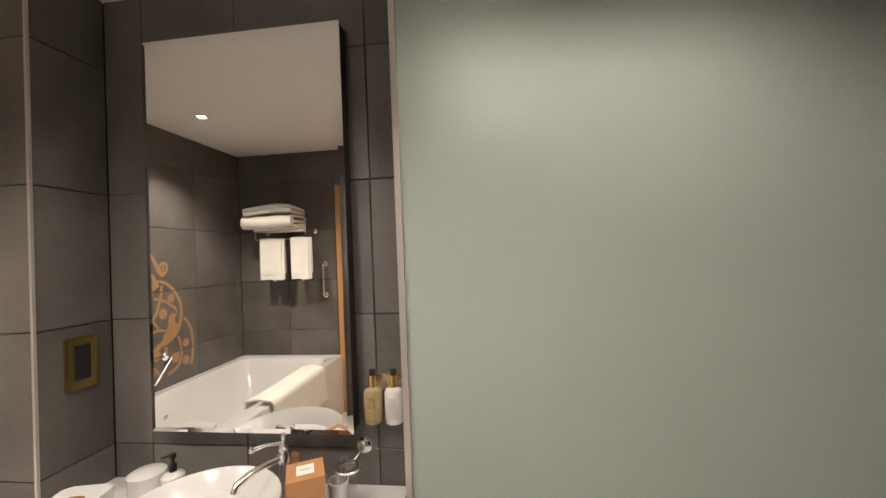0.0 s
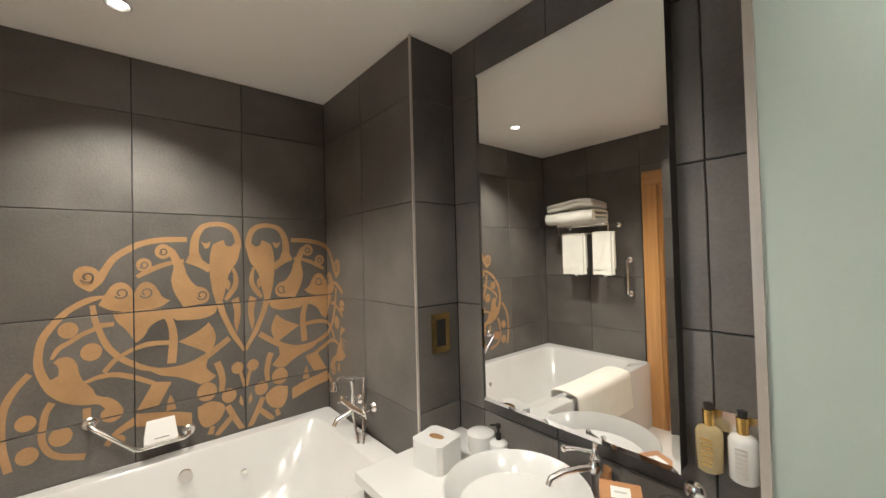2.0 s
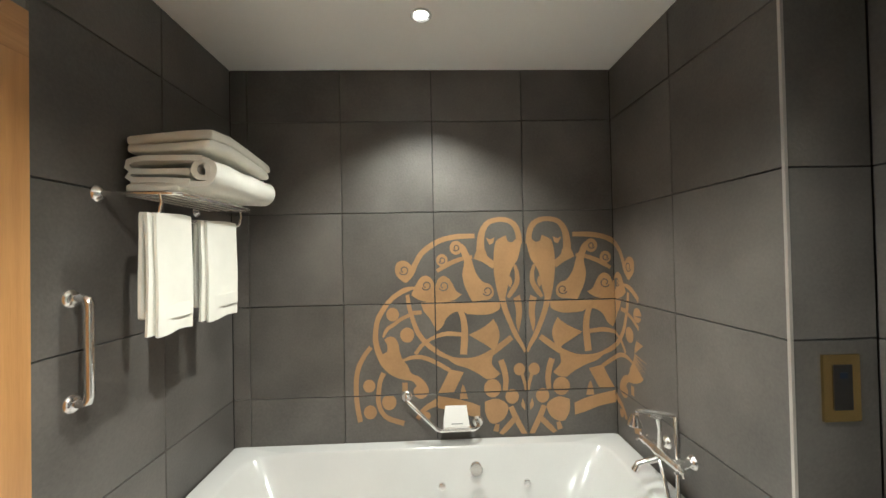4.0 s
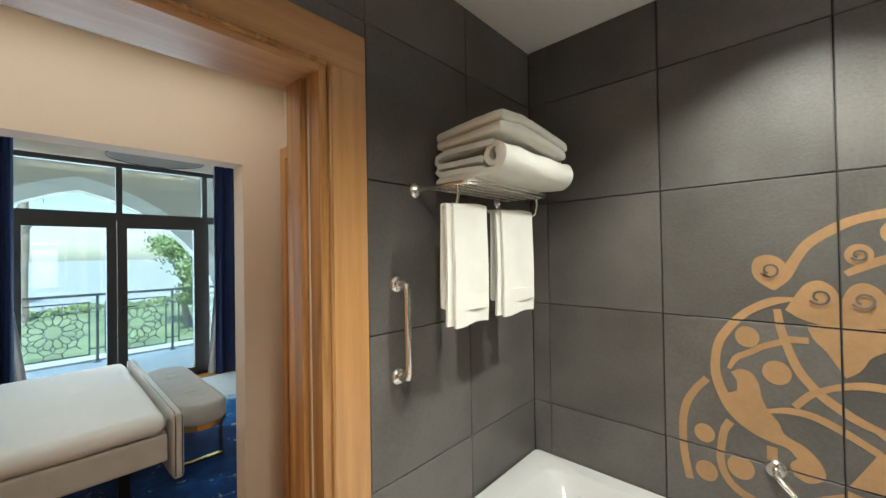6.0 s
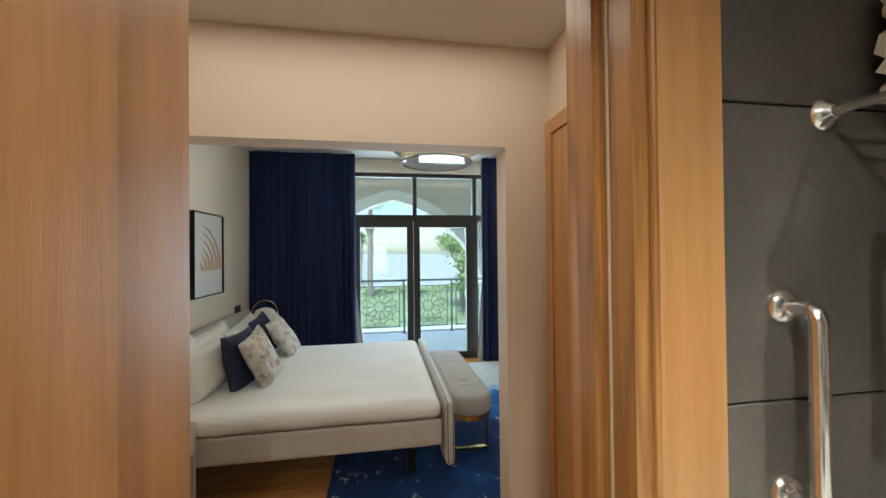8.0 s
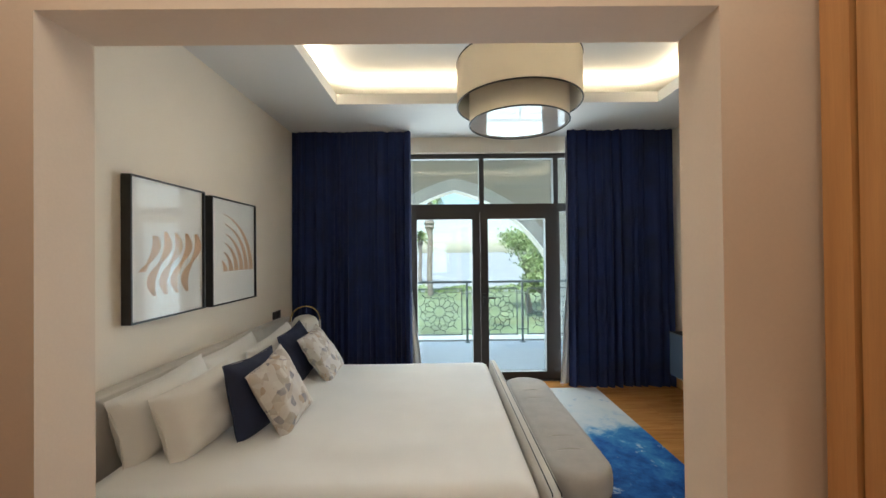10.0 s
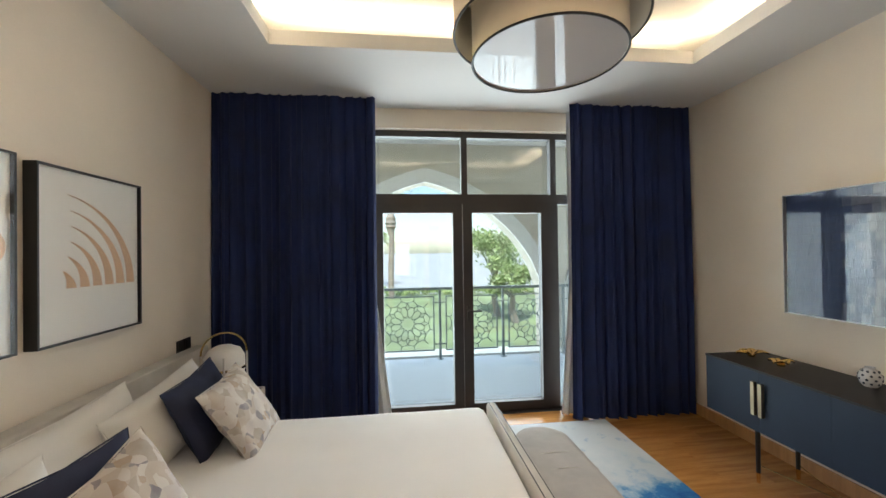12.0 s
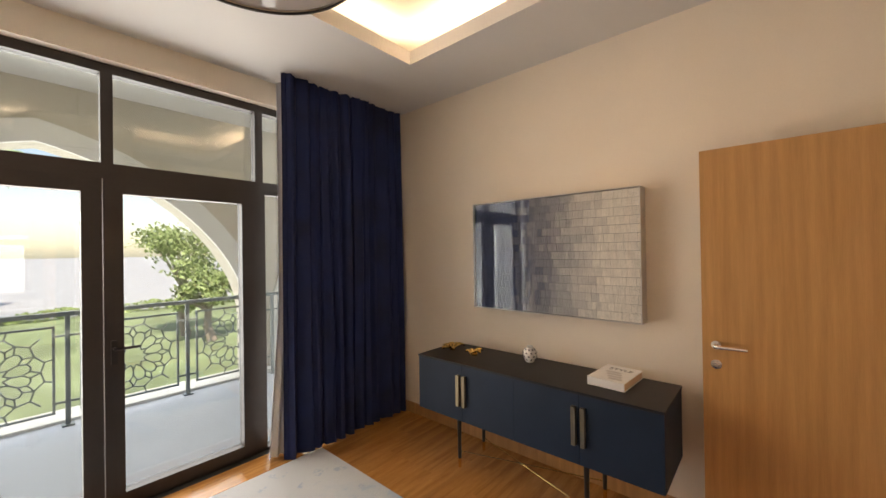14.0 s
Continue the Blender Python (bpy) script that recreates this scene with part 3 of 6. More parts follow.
# ---- bathroom joinery and fittings ----
def casing():
    t = thing("door_frame", (-1.43, BY0, 0), "moulded oak door frame of the bathroom doorway", "door frame", kind=S)
    x0, x1, z = -1.42, -0.62, 2.205
    ya, yb = BY0 - 0.19, BY0
    for s, x in ((-1, x0), (1, x1)):
        part("casing", box(min(x, x + s * 0.133), max(x, x + s * 0.133), yb + 0.0, yb + 0.022, 0, z), M_OAK, t, bevel=0.004)
        # west jamb in the darker, grainier oak, east jamb in the lighter
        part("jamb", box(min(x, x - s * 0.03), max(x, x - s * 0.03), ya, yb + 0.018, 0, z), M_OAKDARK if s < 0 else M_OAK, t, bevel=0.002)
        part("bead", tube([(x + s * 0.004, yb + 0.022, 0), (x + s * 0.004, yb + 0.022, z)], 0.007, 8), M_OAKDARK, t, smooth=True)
        if s < 0:
            part("seal", tube([(x - s * 0.031, ya + 0.145, 0), (x - s * 0.031, ya + 0.145, z - 0.03)], 0.0035, 8), M_SEAL, t, "pale rubber door seal", smooth=True)
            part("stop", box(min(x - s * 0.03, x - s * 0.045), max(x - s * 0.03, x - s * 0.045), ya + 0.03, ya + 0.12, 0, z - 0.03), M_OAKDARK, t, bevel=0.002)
        part("casing", box(min(x, x + s * 0.09), max(x, x + s * 0.09), ya - 0.02, ya, 0, z), M_OAK, t, bevel=0.004)
    part("head_casing", box(x0 - 0.133, x1 + 0.133, yb, yb + 0.022, z, z + 0.13), M_OAKHEAD, t, bevel=0.004)
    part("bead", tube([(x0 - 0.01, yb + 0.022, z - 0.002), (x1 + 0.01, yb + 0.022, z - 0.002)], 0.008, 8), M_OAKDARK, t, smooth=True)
    part("head_casing", box(x0 - 0.09, x1 + 0.09, ya - 0.02, ya, z, z + 0.09), M_OAK, t, bevel=0.004)
    part("head_jamb", box(x0 + 0.0302, x1 - 0.0302, ya, yb + 0.0178, z - 0.03, z), M_OAKHEAD, t, bevel=0.002)


casing()
d = thing("door_2", (-0.665, BY0 + 0.03, 0), "oak veneered bathroom door, standing open into the bathroom", "door", kind=S)
part("leaf", box(-0.668, -0.626, BY0 + 0.026, BY0 + 0.80, 0.01, 2.17), M_OAK, d, bevel=0.003)
part("handle", tube([(-0.668, BY0 + 0.74, 1.05), (-0.72, BY0 + 0.74, 1.05), (-0.725, BY0 + 0.735, 1.05), (-0.725, BY0 + 0.62, 1.05)], 0.009), M_CHROME, d, "chrome lever handle", smooth=True)


def wardrobe(name, x, sgn, y0, y1, lab):
    t = thing(name, (x, (y0 + y1) / 2, 0), lab, "wardrobe")
    def b(n, xa, xb, ya, yb, za, zb, m=M_OAK):
        xa, xb = sorted((x + sgn * xa, x + sgn * xb))
        return part(n, box(xa, xb, ya, yb, za, zb), m, t, bevel=0.003)
    b("frame", 0, 0.03, y0, y0 + 0.06, 0, 2.29)
    b("frame", 0, 0.03, y1 - 0.06, y1, 0, 2.29)
    b("frame", 0, 0.03, y0 + 0.06, y1 - 0.06, 2.22, 2.29)
    mid = (y0 + y1) / 2
    for ya, yb, hy in ((y0 + 0.065, mid - 0.003, mid - 0.05), (mid + 0.003, y1 - 0.065, mid + 0.05)):
        dd = b("door", 0, 0.02, ya, yb, 0.02, 2.215)
        hx = x + sgn * 0.05
        part("handle", tube([(x + sgn * 0.02, hy, 1.14), (hx, hy, 1.14), (hx, hy, 0.93), (x + sgn * 0.02, hy, 0.93)], 0.007), M_CHROME, dd, "brushed bar handle", smooth=False)


wardrobe("wardrobe", VX0, 1, VY + 0.02, BY0 - 0.22, "built-in oak wardrobe with two closed doors and bar handles")
wardrobe("wardrobe", VX1, -1, VY + 0.02, BY0 - 0.22, "built-in oak wardrobe with closed doors facing the other one")

# frosted screen
t = thing("glass_screen", (0.5, 1.34, 0), "frosted greenish glass shower screen with slim metal edge", "shower screen")
part("pane", box(-0.295, 1.38, 1.345, 1.355, 0.01, BZ - 0.01), M_FROST, t)
part("edge_profile", box(-0.318, -0.295, 1.33, 1.409, 0.0, BZ), M_TRIM, t, "slim satin metal edge profile", bevel=0.002)

# mirror
t = thing("wall_mirror", (-0.96, BY2, 1.7), "tall frameless bathroom mirror with ground edges", "mirror")
def bevelled_plate(x0, x1, z0, z1, y, th, b):
    bm = bmesh.new()
    o = [bm.verts.new(p) for p in ((x0, y, z0), (x1, y, z0), (x1, y, z1), (x0, y, z1))]
    s = [bm.verts.new(p) for p in ((x0, y - th * 0.4, z0), (x1, y - th * 0.4, z0), (x1, y - th * 0.4, z1), (x0, y - th * 0.4, z1))]
    i = [bm.verts.new(p) for p in ((x0 + b, y - th, z0 + b), (x1 - b, y - th, z0 + b), (x1 - b, y - th, z1 - b), (x0 + b, y - th, z1 - b))]
    for k in range(4):
        q = (k + 1) % 4
        bm.faces.new((o[k], o[q], s[q], s[k]))
        bm.faces.new((s[k], s[q], i[q], i[k]))
    bm.faces.new(i)
    bm.faces.new(o[::-1])
    return bm
MY = 1.345
bm = bevelled_plate(-1.332, -0.508, 0.925, 2.47, MY, 0.010, 0.02)
for v in bm.verts:
    v.co.y -= 0.006 * (v.co.x + 1.332)     # it hangs a hair out of true
part("mirror_glass", bm, M_MIRROR, t)
# box behind the glass, black to stand in for the shadow gap
part("backing_box", box(-1.328, -0.512, MY + 0.0005, BY2 - 0.001, 0.93, 2.465), M_BLACK, t)


def bathtub():
    x0, x1, y0, y1, z = BX0 + 0.002, -1.53, BY0 + 0.004, BY1 - 0.004, 0.58
    t = thing("bathtub", ((x0 + x1) / 2, 0, 0), "white acrylic built-in bathtub with a wide rim and jets", "bathtub")
    bm = bmesh.new()
    N = 48
    def ring(hx, hy, zz, e, cx=None, cy=None):
        cx, cy = (x0 + x1) / 2, (y0 + y1) / 2
        out = []
        for k in range(N):
            a = 2 * math.pi * (k + 0.5) / N
            c, s = math.cos(a), math.sin(a)
            out.append(bm.verts.new((cx + hx * math.copysign(abs(c) ** e, c), cy + hy * math.copysign(abs(s) ** e, s), zz)))
        return out
    HX, HY = (x1 - x0) / 2, (y1 - y0) / 2
    rs = [ring(HX, HY, 0.0, 0.02), ring(HX, HY, z - 0.012, 0.02), ring(HX - 0.006, HY - 0.006, z, 0.03), ring(HX - 0.085, HY - 0.12, z, 0.14), ring(HX - 0.095, HY - 0.135, z - 0.012, 0.17), ring(HX - 0.15, HY - 0.24, z - 0.3, 0.3), ring(HX - 0.24, HY - 0.38, z - 0.42, 0.45)]
    for a, b in zip(rs, rs[1:]):
        for k in range(N):
            bm.faces.new((a[k], a[(k + 1) % N], b[(k + 1) % N], b[k]))
    bm.faces.new(rs[-1])
    part("shell", bm, M_WHITE, t, smooth=True)
    for y in (0.1, 0.55):
        part("jet", lathe([(0, 0.008), (0.012, 0.01), (0.018, 0.007), (0.02, 0)], (x0 + 0.175, y, 0.42), axis=(1, 0, 0.15)), M_CHROME, t, smooth=True)
    part("overflow", lathe([(0, 0.02), (0.03, 0.02), (0.035, 0.012), (0.035, 0)], (x0 + 0.16, 0.28, 0.5), axis=(1, 0, 0.1)), M_CHROME, t, "round chrome overflow knob", smooth=True)


bathtub()

# vanity and basin
CT = 0.70
t = thing("vanity_counter", (-0.95, 1.1, 0), "white stone vanity counter with tiled front below the mirror", "counter")
part("top", box(RX + 0.004, -0.325, 0.79, BY2 - 0.004, CT - 0.04, CT), M_WHITE, t, bevel=0.006)
part("front_panel", box(RX + 0.004, -0.325, 0.83, BY2 - 0.004, 0, CT - 0.042), M_TILE, t)
t = thing("basin", (-0.93, 1.1, CT), "round white ceramic countertop basin with a thin rolled rim", "basin")
BC = (-0.925, 1.065, CT)
part("bowl", lathe([(0.0, 0.0), (0.13, 0.0), (0.215, 0.04), (0.248, 0.10), (0.252, 0.11), (0.248, 0.116), (0.240, 0.11), (0.2, 0.05), (0.08, 0.02), (0, 0.016)], BC, 48), M_WHITE, t, smooth=True)
part("drain", lathe([(0.0, 0.004), (0.018, 0.004), (0.022, 0.0)], (BC[0], BC[1], CT + 0.0165)), M_CHROME, t, smooth=True)
part("overflow_ring", lathe([(0.006, 0.002), (0.012, 0.003), (0.014, 0.0)], (BC[0] + 0.2, BC[1] - 0.02, CT + 0.075), axis=(-1, 0, 0.5)), M_CHROME, t, smooth=True)

t = thing("basin_mixer", (-0.84, 1.345, CT), "chrome traditional basin mixer with lever handle and curved spout", "tap")
fx, fy = -0.762, 1.30
part("body", lathe([(0.03, 0), (0.03, 0.008), (0.018, 0.02), (0.016, 0.135), (0.024, 0.145), (0.026, 0.17), (0.018, 0.185), (0.022, 0.195), (0.012, 0.21), (0.007, 0.23), (0.011, 0.24), (0.0, 0.249)], (fx, fy, CT)), M_CHROME, t, smooth=True)
part("spout", tube([(fx, fy, CT + 0.16), (fx - 0.03, fy - 0.06, CT + 0.163), (fx - 0.06, fy - 0.11, CT + 0.157), (fx - 0.08, fy - 0.15, CT + 0.143), (fx - 0.084, fy - 0.158, CT + 0.123)], [0.013, 0.012, 0.012, 0.013, 0.014], 14), M_CHROME, t, smooth=True)
h = part("lever", tube([(fx, fy, CT + 0.21), (fx - 0.05, fy - 0.03, CT + 0.215), (fx - 0.085, fy - 0.05, CT + 0.21)], [0.007, 0.006, 0.009], 12), M_CHROME, t, smooth=True)
part("lever_knob", lathe([(0, 0.012), (0.008, 0.01), (0.011, 0), (0.008, -0.01), (0, -0.012)], (fx - 0.09, fy - 0.053, CT + 0.209)), M_CHROME, h, smooth=True)
part("pop_up_rod", tube([(fx + 0.05, fy + 0.02, CT), (fx + 0.065, fy + 0.025, CT + 0.12)], 0.003), M_CHROME, t, smooth=True)
part("rod_knob", lathe([(0, 0.01), (0.007, 0.006), (0.007, -0.006), (0, -0.01)], (fx + 0.066, fy + 0.025, CT + 0.125)), M_CHROME, t, smooth=True)

t = thing("tissue_box", (-1.385, 1.09, CT), "square white tissue box with an oval opening, on the counter", "tissue box")
M_HOLLOW = mat("kraft_inner", (0.45, 0.30, 0.16), 0.8, var=0.1)
bm = bmesh.new()
hw, hh, N = 0.083, 0.118, 24
outer, ring, low = [], [], []
for k in range(N):
    a = 2 * math.pi * (k + 0.5) / N
    c, q = math.cos(a), math.sin(a)
    m = max(abs(c), abs(q))
    outer.append(bm.verts.new((c / m * hw, q / m * hw, hh)))
    ring.append(bm.verts.new((c * 0.038, q * 0.022, hh)))
    low.append(bm.verts.new((c / m * hw, q / m * hw, 0)))
for k in range(N):
    j = (k + 1) % N
    bm.faces.new((outer[k], outer[j], ring[j], ring[k]))
    bm.faces.new((low[k], low[j], outer[j], outer[k]))
bm.faces.new(low[::-1])
part("box", bm, M_WHITE, t, local=True)
part("opening", lathe([(0.0, hh - 0.02), (0.038, hh - 0.02), (0.038, hh - 0.001)], sx=1.0, sy=0.58), M_HOLLOW, t, "kraft-coloured oval opening", local=True)
t.rotation_euler[2] = radians(12)

t = thing("soap_dish", (-1.30, 1.30, CT), "round white ceramic lidded jar on the counter", "jar")
part("jar", lathe([(0, 0), (0.055, 0), (0.062, 0.02), (0.062, 0.072), (0.0, 0.072)], (-1.33, 1.31, CT)), M_WHITE, t, smooth=True)
part("lid", lathe([(0.064, 0.0), (0.064, 0.01), (0.05, 0.018), (0, 0.022)], (-1.33, 1.31, CT + 0.073)), M_WHITE, t, smooth=True)
t = thing("lotion_pump", (-1.21, 1.31, CT), "small white pump bottle with black pump head", "bottle")
part("bottle", lathe([(0, 0), (0.036, 0), (0.04, 0.01), (0.04, 0.075), (0.03, 0.085), (0.012, 0.09), (0, 0.09)], (-1.22, 1.31, CT)), M_WHITE, t, smooth=True)
p = part("pump", lathe([(0, 0), (0.013, 0), (0.014, 0.025), (0.006, 0.03), (0.006, 0.05), (0.012, 0.052), (0.012, 0.066), (0, 0.068)], (-1.22, 1.31, CT + 0.09)), M_BLACK, t, smooth=True)
part("nozzle", tube([(-1.22, 1.31, CT + 0.15), (-1.25, 1.29, CT + 0.148)], 0.004), M_BLACK, p, smooth=True)

M_KRAFT = mat("orange_kraft_card", (0.50, 0.24, 0.10), 0.7, var=0.08, scale=20, bump=0.05)
t = thing("gift_box", (-0.63, 1.2, CT), "cube-shaped orange kraft cardboard box with white label on top", "box", rz=28)
part("carton", box(-0.06, 0.06, -0.06, 0.06, 0, 0.172), M_KRAFT, t, local=True, bevel=0.002)
part("label", box(-0.028, 0.028, -0.03, 0.03, 0.173, 0.174), M_PAPER, t, "plain white label", local=True)
part("label_line", box(-0.018, 0.018, -0.004, 0.004, 0.1745, 0.175), M_TRIM, t, local=True)
t = thing("kraft_tube", (-0.735, 1.27, CT), "orange kraft carton standing behind the tap", "box")
part("carton", lathe([(0, 0), (0.025, 0), (0.025, 0.145), (0, 0.145)], (-0.752, 1.338, CT)), M_KRAFT, t, smooth=True)
t = thing("tumbler", (-0.55, 1.26, CT), "white ceramic tumbler on the counter", "cup")
part("cup", lathe([(0, 0), (0.03, 0), (0.036, 0.1), (0.033, 0.1), (0.028, 0.008), (0, 0.006)], (-0.545, 1.27, CT)), M_WHITE, t, smooth=True)

t = thing("glass_holder", (-0.50, BY2, 0.83), "chrome wall ring holding a small glass cup", "holder")
part("rosette", lathe([(0, 0.016), (0.02, 0.014), (0.032, 0.004), (0.034, 0)], (-0.495, BY2, 0.85), axis=(0, -1, 0)), M_CHROME, t, smooth=True)
part("arm", tube([(-0.495, BY2, 0.85), (-0.495, BY2 - 0.05, 0.85), (-0.51, BY2 - 0.07, 0.83)], 0.006), M_CHROME, t, smooth=True)
part("ring", tube([(-0.52 + 0.042 * math.cos(a * math.pi / 10), 1.30 + 0.042 * math.sin(a * math.pi / 10), 0.825) for a in range(20)], 0.005, 8, closed=True), M_CHROME, t, smooth=True)
M_CUP = glass("cup_glass", (0.93, 0.94, 0.93), 0.02, 0.1)
part("cup", lathe([(0, 0), (0.03, 0), (0.037, 0.1), (0.034, 0.1), (0.028, 0.01), (0, 0.008)], (-0.52, 1.30, 0.755)), M_CUP, t, "clear drinking glass", smooth=True)

t = thing("dispenser_bracket", (-0.395, BY2, 1.06), "chrome double wall bracket for the soap dispensers", "bracket")
part("plate", box(-0.46, -0.33, BY2 - 0.012, BY2, 1.07, 1.13), M_CHROME, t, bevel=0.003)
M_AMBER = mat("amber_liquid", (0.80, 0.64, 0.36), 0.08, var=0.1, bump=0.0, coat=0.6, trans=0.55)
for x, m_, lab in ((-0.437, M_AMBER, "amber liquid soap bottle with a gold and black pump"), (-0.357, M_WHITE, "white lotion bottle with a gold and black pump")):
    t = thing("soap_dispenser", (x, BY2 - 0.05, 0.96), lab, "bottle", "soap dispensers")
    c = (x, BY2 - 0.052, 0.965)
    b = part("bottle", lathe([(0, 0), (0.03, 0), (0.035, 0.006), (0.035, 0.112), (0.028, 0.124), (0.013, 0.13), (0, 0.13)], c), m_, t, smooth=True)
    part("collar", lathe([(0, 0), (0.014, 0), (0.015, 0.045), (0, 0.045)], (c[0], c[1], c[2] + 0.13)), M_GOLD, t, "gold collar", smooth=True)
    part("pump", lathe([(0, 0), (0.011, 0), (0.013, 0.018), (0, 0.022)], (c[0], c[1], c[2] + 0.175)), M_BLACK, t, "black pump head", smooth=True)
    part("label_bars", (lambda bm: ([box(x - 0.012, x + 0.016, c[1] - 0.0365, c[1] - 0.0355, c[2] + 0.022 + 0.012 * k, c[2] + 0.028 + 0.012 * k, bm) for k in range(7)], bm)[-1])(bmesh.new()), M_TRIM if m_ is M_WHITE else M_BRASS, b)
    part("clip", tube([(x, BY2 - 0.012, 1.1), (x, BY2 - 0.02, 1.1)], 0.008), M_CHROME, t)

t = thing("shaver_socket", (RX, 1.29, 1.22), "brass framed black shaver socket plate on tiles", "socket")
part("frame", box(RX + 0.001, RX + 0.009, 1.225, 1.34, 1.115, 1.315), M_BRASS, t, bevel=0.003)
part("insert", box(RX + 0.009, RX + 0.012, 1.255, 1.312, 1.15, 1.285), M_BLACK, t, bevel=0.001)
part("indicator", box(RX + 0.012, RX + 0.0135, 1.272, 1.295, 1.245, 1.262), M_NAVYLACQ, t)

def bath_taps():
    x, y = -2.10, BY1
    t = thing("bath_mixer", (x, y, 0.75), "chrome traditional bath mixer with cradle, hand shower and hose", "tap")
    z = 0.75
    for s in (-0.085, 0.085):
        part("flange", lathe([(0, 0.014), (0.022, 0.012), (0.03, 0.003), (0.031, 0)], (x + s, y, z), axis=(0, -1, 0)), M_CHROME, t, smooth=True)
        part("union", tube([(x + s, y, z), (x + s, y - 0.085, z)], [0.014, 0.016]), M_CHROME, t, smooth=True)
        k = part("cross_handle", lathe([(0, -0.02), (0.014, -0.018), (0.018, 0), (0.014, 0.014), (0.006, 0.024), (0, 0.026)], (x + s * 1.5, y - 0.085, z), axis=(s, 0, 0)), M_CHROME, t, smooth=True)
        for a in range(4):
            q = a * math.pi / 2 + 0.3
            part("arm", tube([(x + s * 1.62, y - 0.085, z), (x + s * 1.62, y - 0.085 + 0.03 * math.cos(q), z + 0.03 * math.sin(q))], [0.004, 0.006]), M_CHROME, k, smooth=True)
    part("body", tube([(x - 0.13, y - 0.085, z), (x - 0.05, y - 0.085, z), (x, y - 0.085, z), (x + 0.05, y - 0.085, z), (x + 0.13, y - 0.085, z)], [0.014, 0.018, 0.026, 0.018, 0.014], 14), M_CHROME, t, smooth=True)
    part("spout", tube([(x, y - 0.085, z - 0.02), (x - 0.005, y - 0.13, z - 0.035), (x - 0.01, y - 0.18, z - 0.05), (x - 0.01, y - 0.195, z - 0.08)], [0.016, 0.014, 0.014, 0.016], 12), M_CHROME, t, smooth=True)
    part("riser", tube([(x, y - 0.085, z), (x, y - 0.085, z + 0.1), (x, y - 0.09, z + 0.15)], [0.014, 0.009, 0.012], 12), M_CHROME, t, smooth=True)
    part("cradle", tube([(x, y - 0.13, z + 0.165), (x, y - 0.09, z + 0.15), (x, y - 0.05, z + 0.165)], 0.006), M_CHROME, t, smooth=True)
    h = part("hand_shower", tube([(x, y - 0.02, z + 0.155), (x, y - 0.08, z + 0.17), (x, y - 0.15, z + 0.185), (x, y - 0.185, z + 0.175)], [0.009, 0.011, 0.01, 0.012], 12), M_CHROME, t, smooth=True)
    part("rose", lathe([(0, 0.012), (0.014, 0.01), (0.03, -0.03), (0.03, -0.036), (0, -0.037)], (x, y - 0.195, z + 0.16)), M_CHROME, h, smooth=True)
    pts = []
    for k in range(17):
        u = k / 16
        pts.append((x + 0.01 + 0.11 * math.sin(math.pi * u), y - 0.02 - 0.075 * u - 0.04 * math.sin(math.pi * u), z + 0.155 * (1 - u) - 0.03 * u - 0.30 * math.sin(math.pi * u) ** 1.3))
    part("hose", tube(pts, 0.009, 10), M_CHROME, t, smooth=True)


bath_taps()
t = thing("bath_grab_bar", (BX0, 0.12, 0.75), "angled chrome grab bar with soap tray above the tub", "grab rail")
part("bar", tube([(BX0, -0.09, 0.83), (BX0 + 0.06, -0.085, 0.83), (BX0 + 0.075, -0.07, 0.82), (BX0 + 0.08, 0.08, 0.672), (BX0 + 0.08, 0.10, 0.665), (BX0 + 0.075, 0.29, 0.665), (BX0 + 0.06, 0.31, 0.67), (BX0, 0.315, 0.672)], 0.011, 12), M_CHROME, t, smooth=True)
for y, z in ((-0.09, 0.83), (0.315, 0.672)):
    part("flange", lathe([(0, 0.014), (0.026, 0.012), (0.034, 0.004), (0.035, 0)], (BX0, y, z), axis=(1, 0, 0)), M_CHROME, t, smooth=True)
part("tray", rounded(BX0 + 0.004, BX0 + 0.10, 0.1, 0.27, 0.674, 0.684, 0.004, n=3), M_CHROME, t, smooth=True)
t = thing("folded_card", (BX0 + 0.05, 0.18, 0.69), "small white folded notice card on the soap tray", "card")
for s in (-1, 1):
    def f(u, v, s=s):
        return (BX0 + 0.055 + s * 0.03 * (1 - v), 0.115 + 0.013 * v + (0.145 - 0.026 * v) * u, 0.685 + 0.105 * v)
    part("leaf", grid(2, 2, f, 0.0015), M_PAPER, t)
part("printed_line", box(BX0 + 0.0835, BX0 + 0.0855, 0.16, 0.22, 0.700, 0.703), M_BLACK, t)

t = thing("bath_towel", (-1.53, -0.15, 0.6), "white bath mat towel draped over the rim of the tub", "towel")
def drape(u, v):
    # from inside the tub over the rounded rim and down its outer side
    w = v * 0.52 - 0.05
    if w < 0:
        x, z = -1.70, 0.598 + w * 0.9
    elif w < 0.16:
        x, z = -1.70 + w, 0.598 + 0.012 * math.sin(math.pi * w / 0.16)
    else:
        k = w - 0.16
        x, z = -1.54 + 0.03 * min(1, k / 0.04), 0.598 - max(0, k - 0.02)
    return (x + 0.005 * math.sin(9 * u) * v, -0.55 + 0.80 * u - 0.05 * v + 0.015 * math.sin(3 * v), z + 0.003 * math.sin(7 * u + 4 * v))
part("cloth", grid(16, 40, drape, 0.012), M_TOWEL, t, smooth=True)


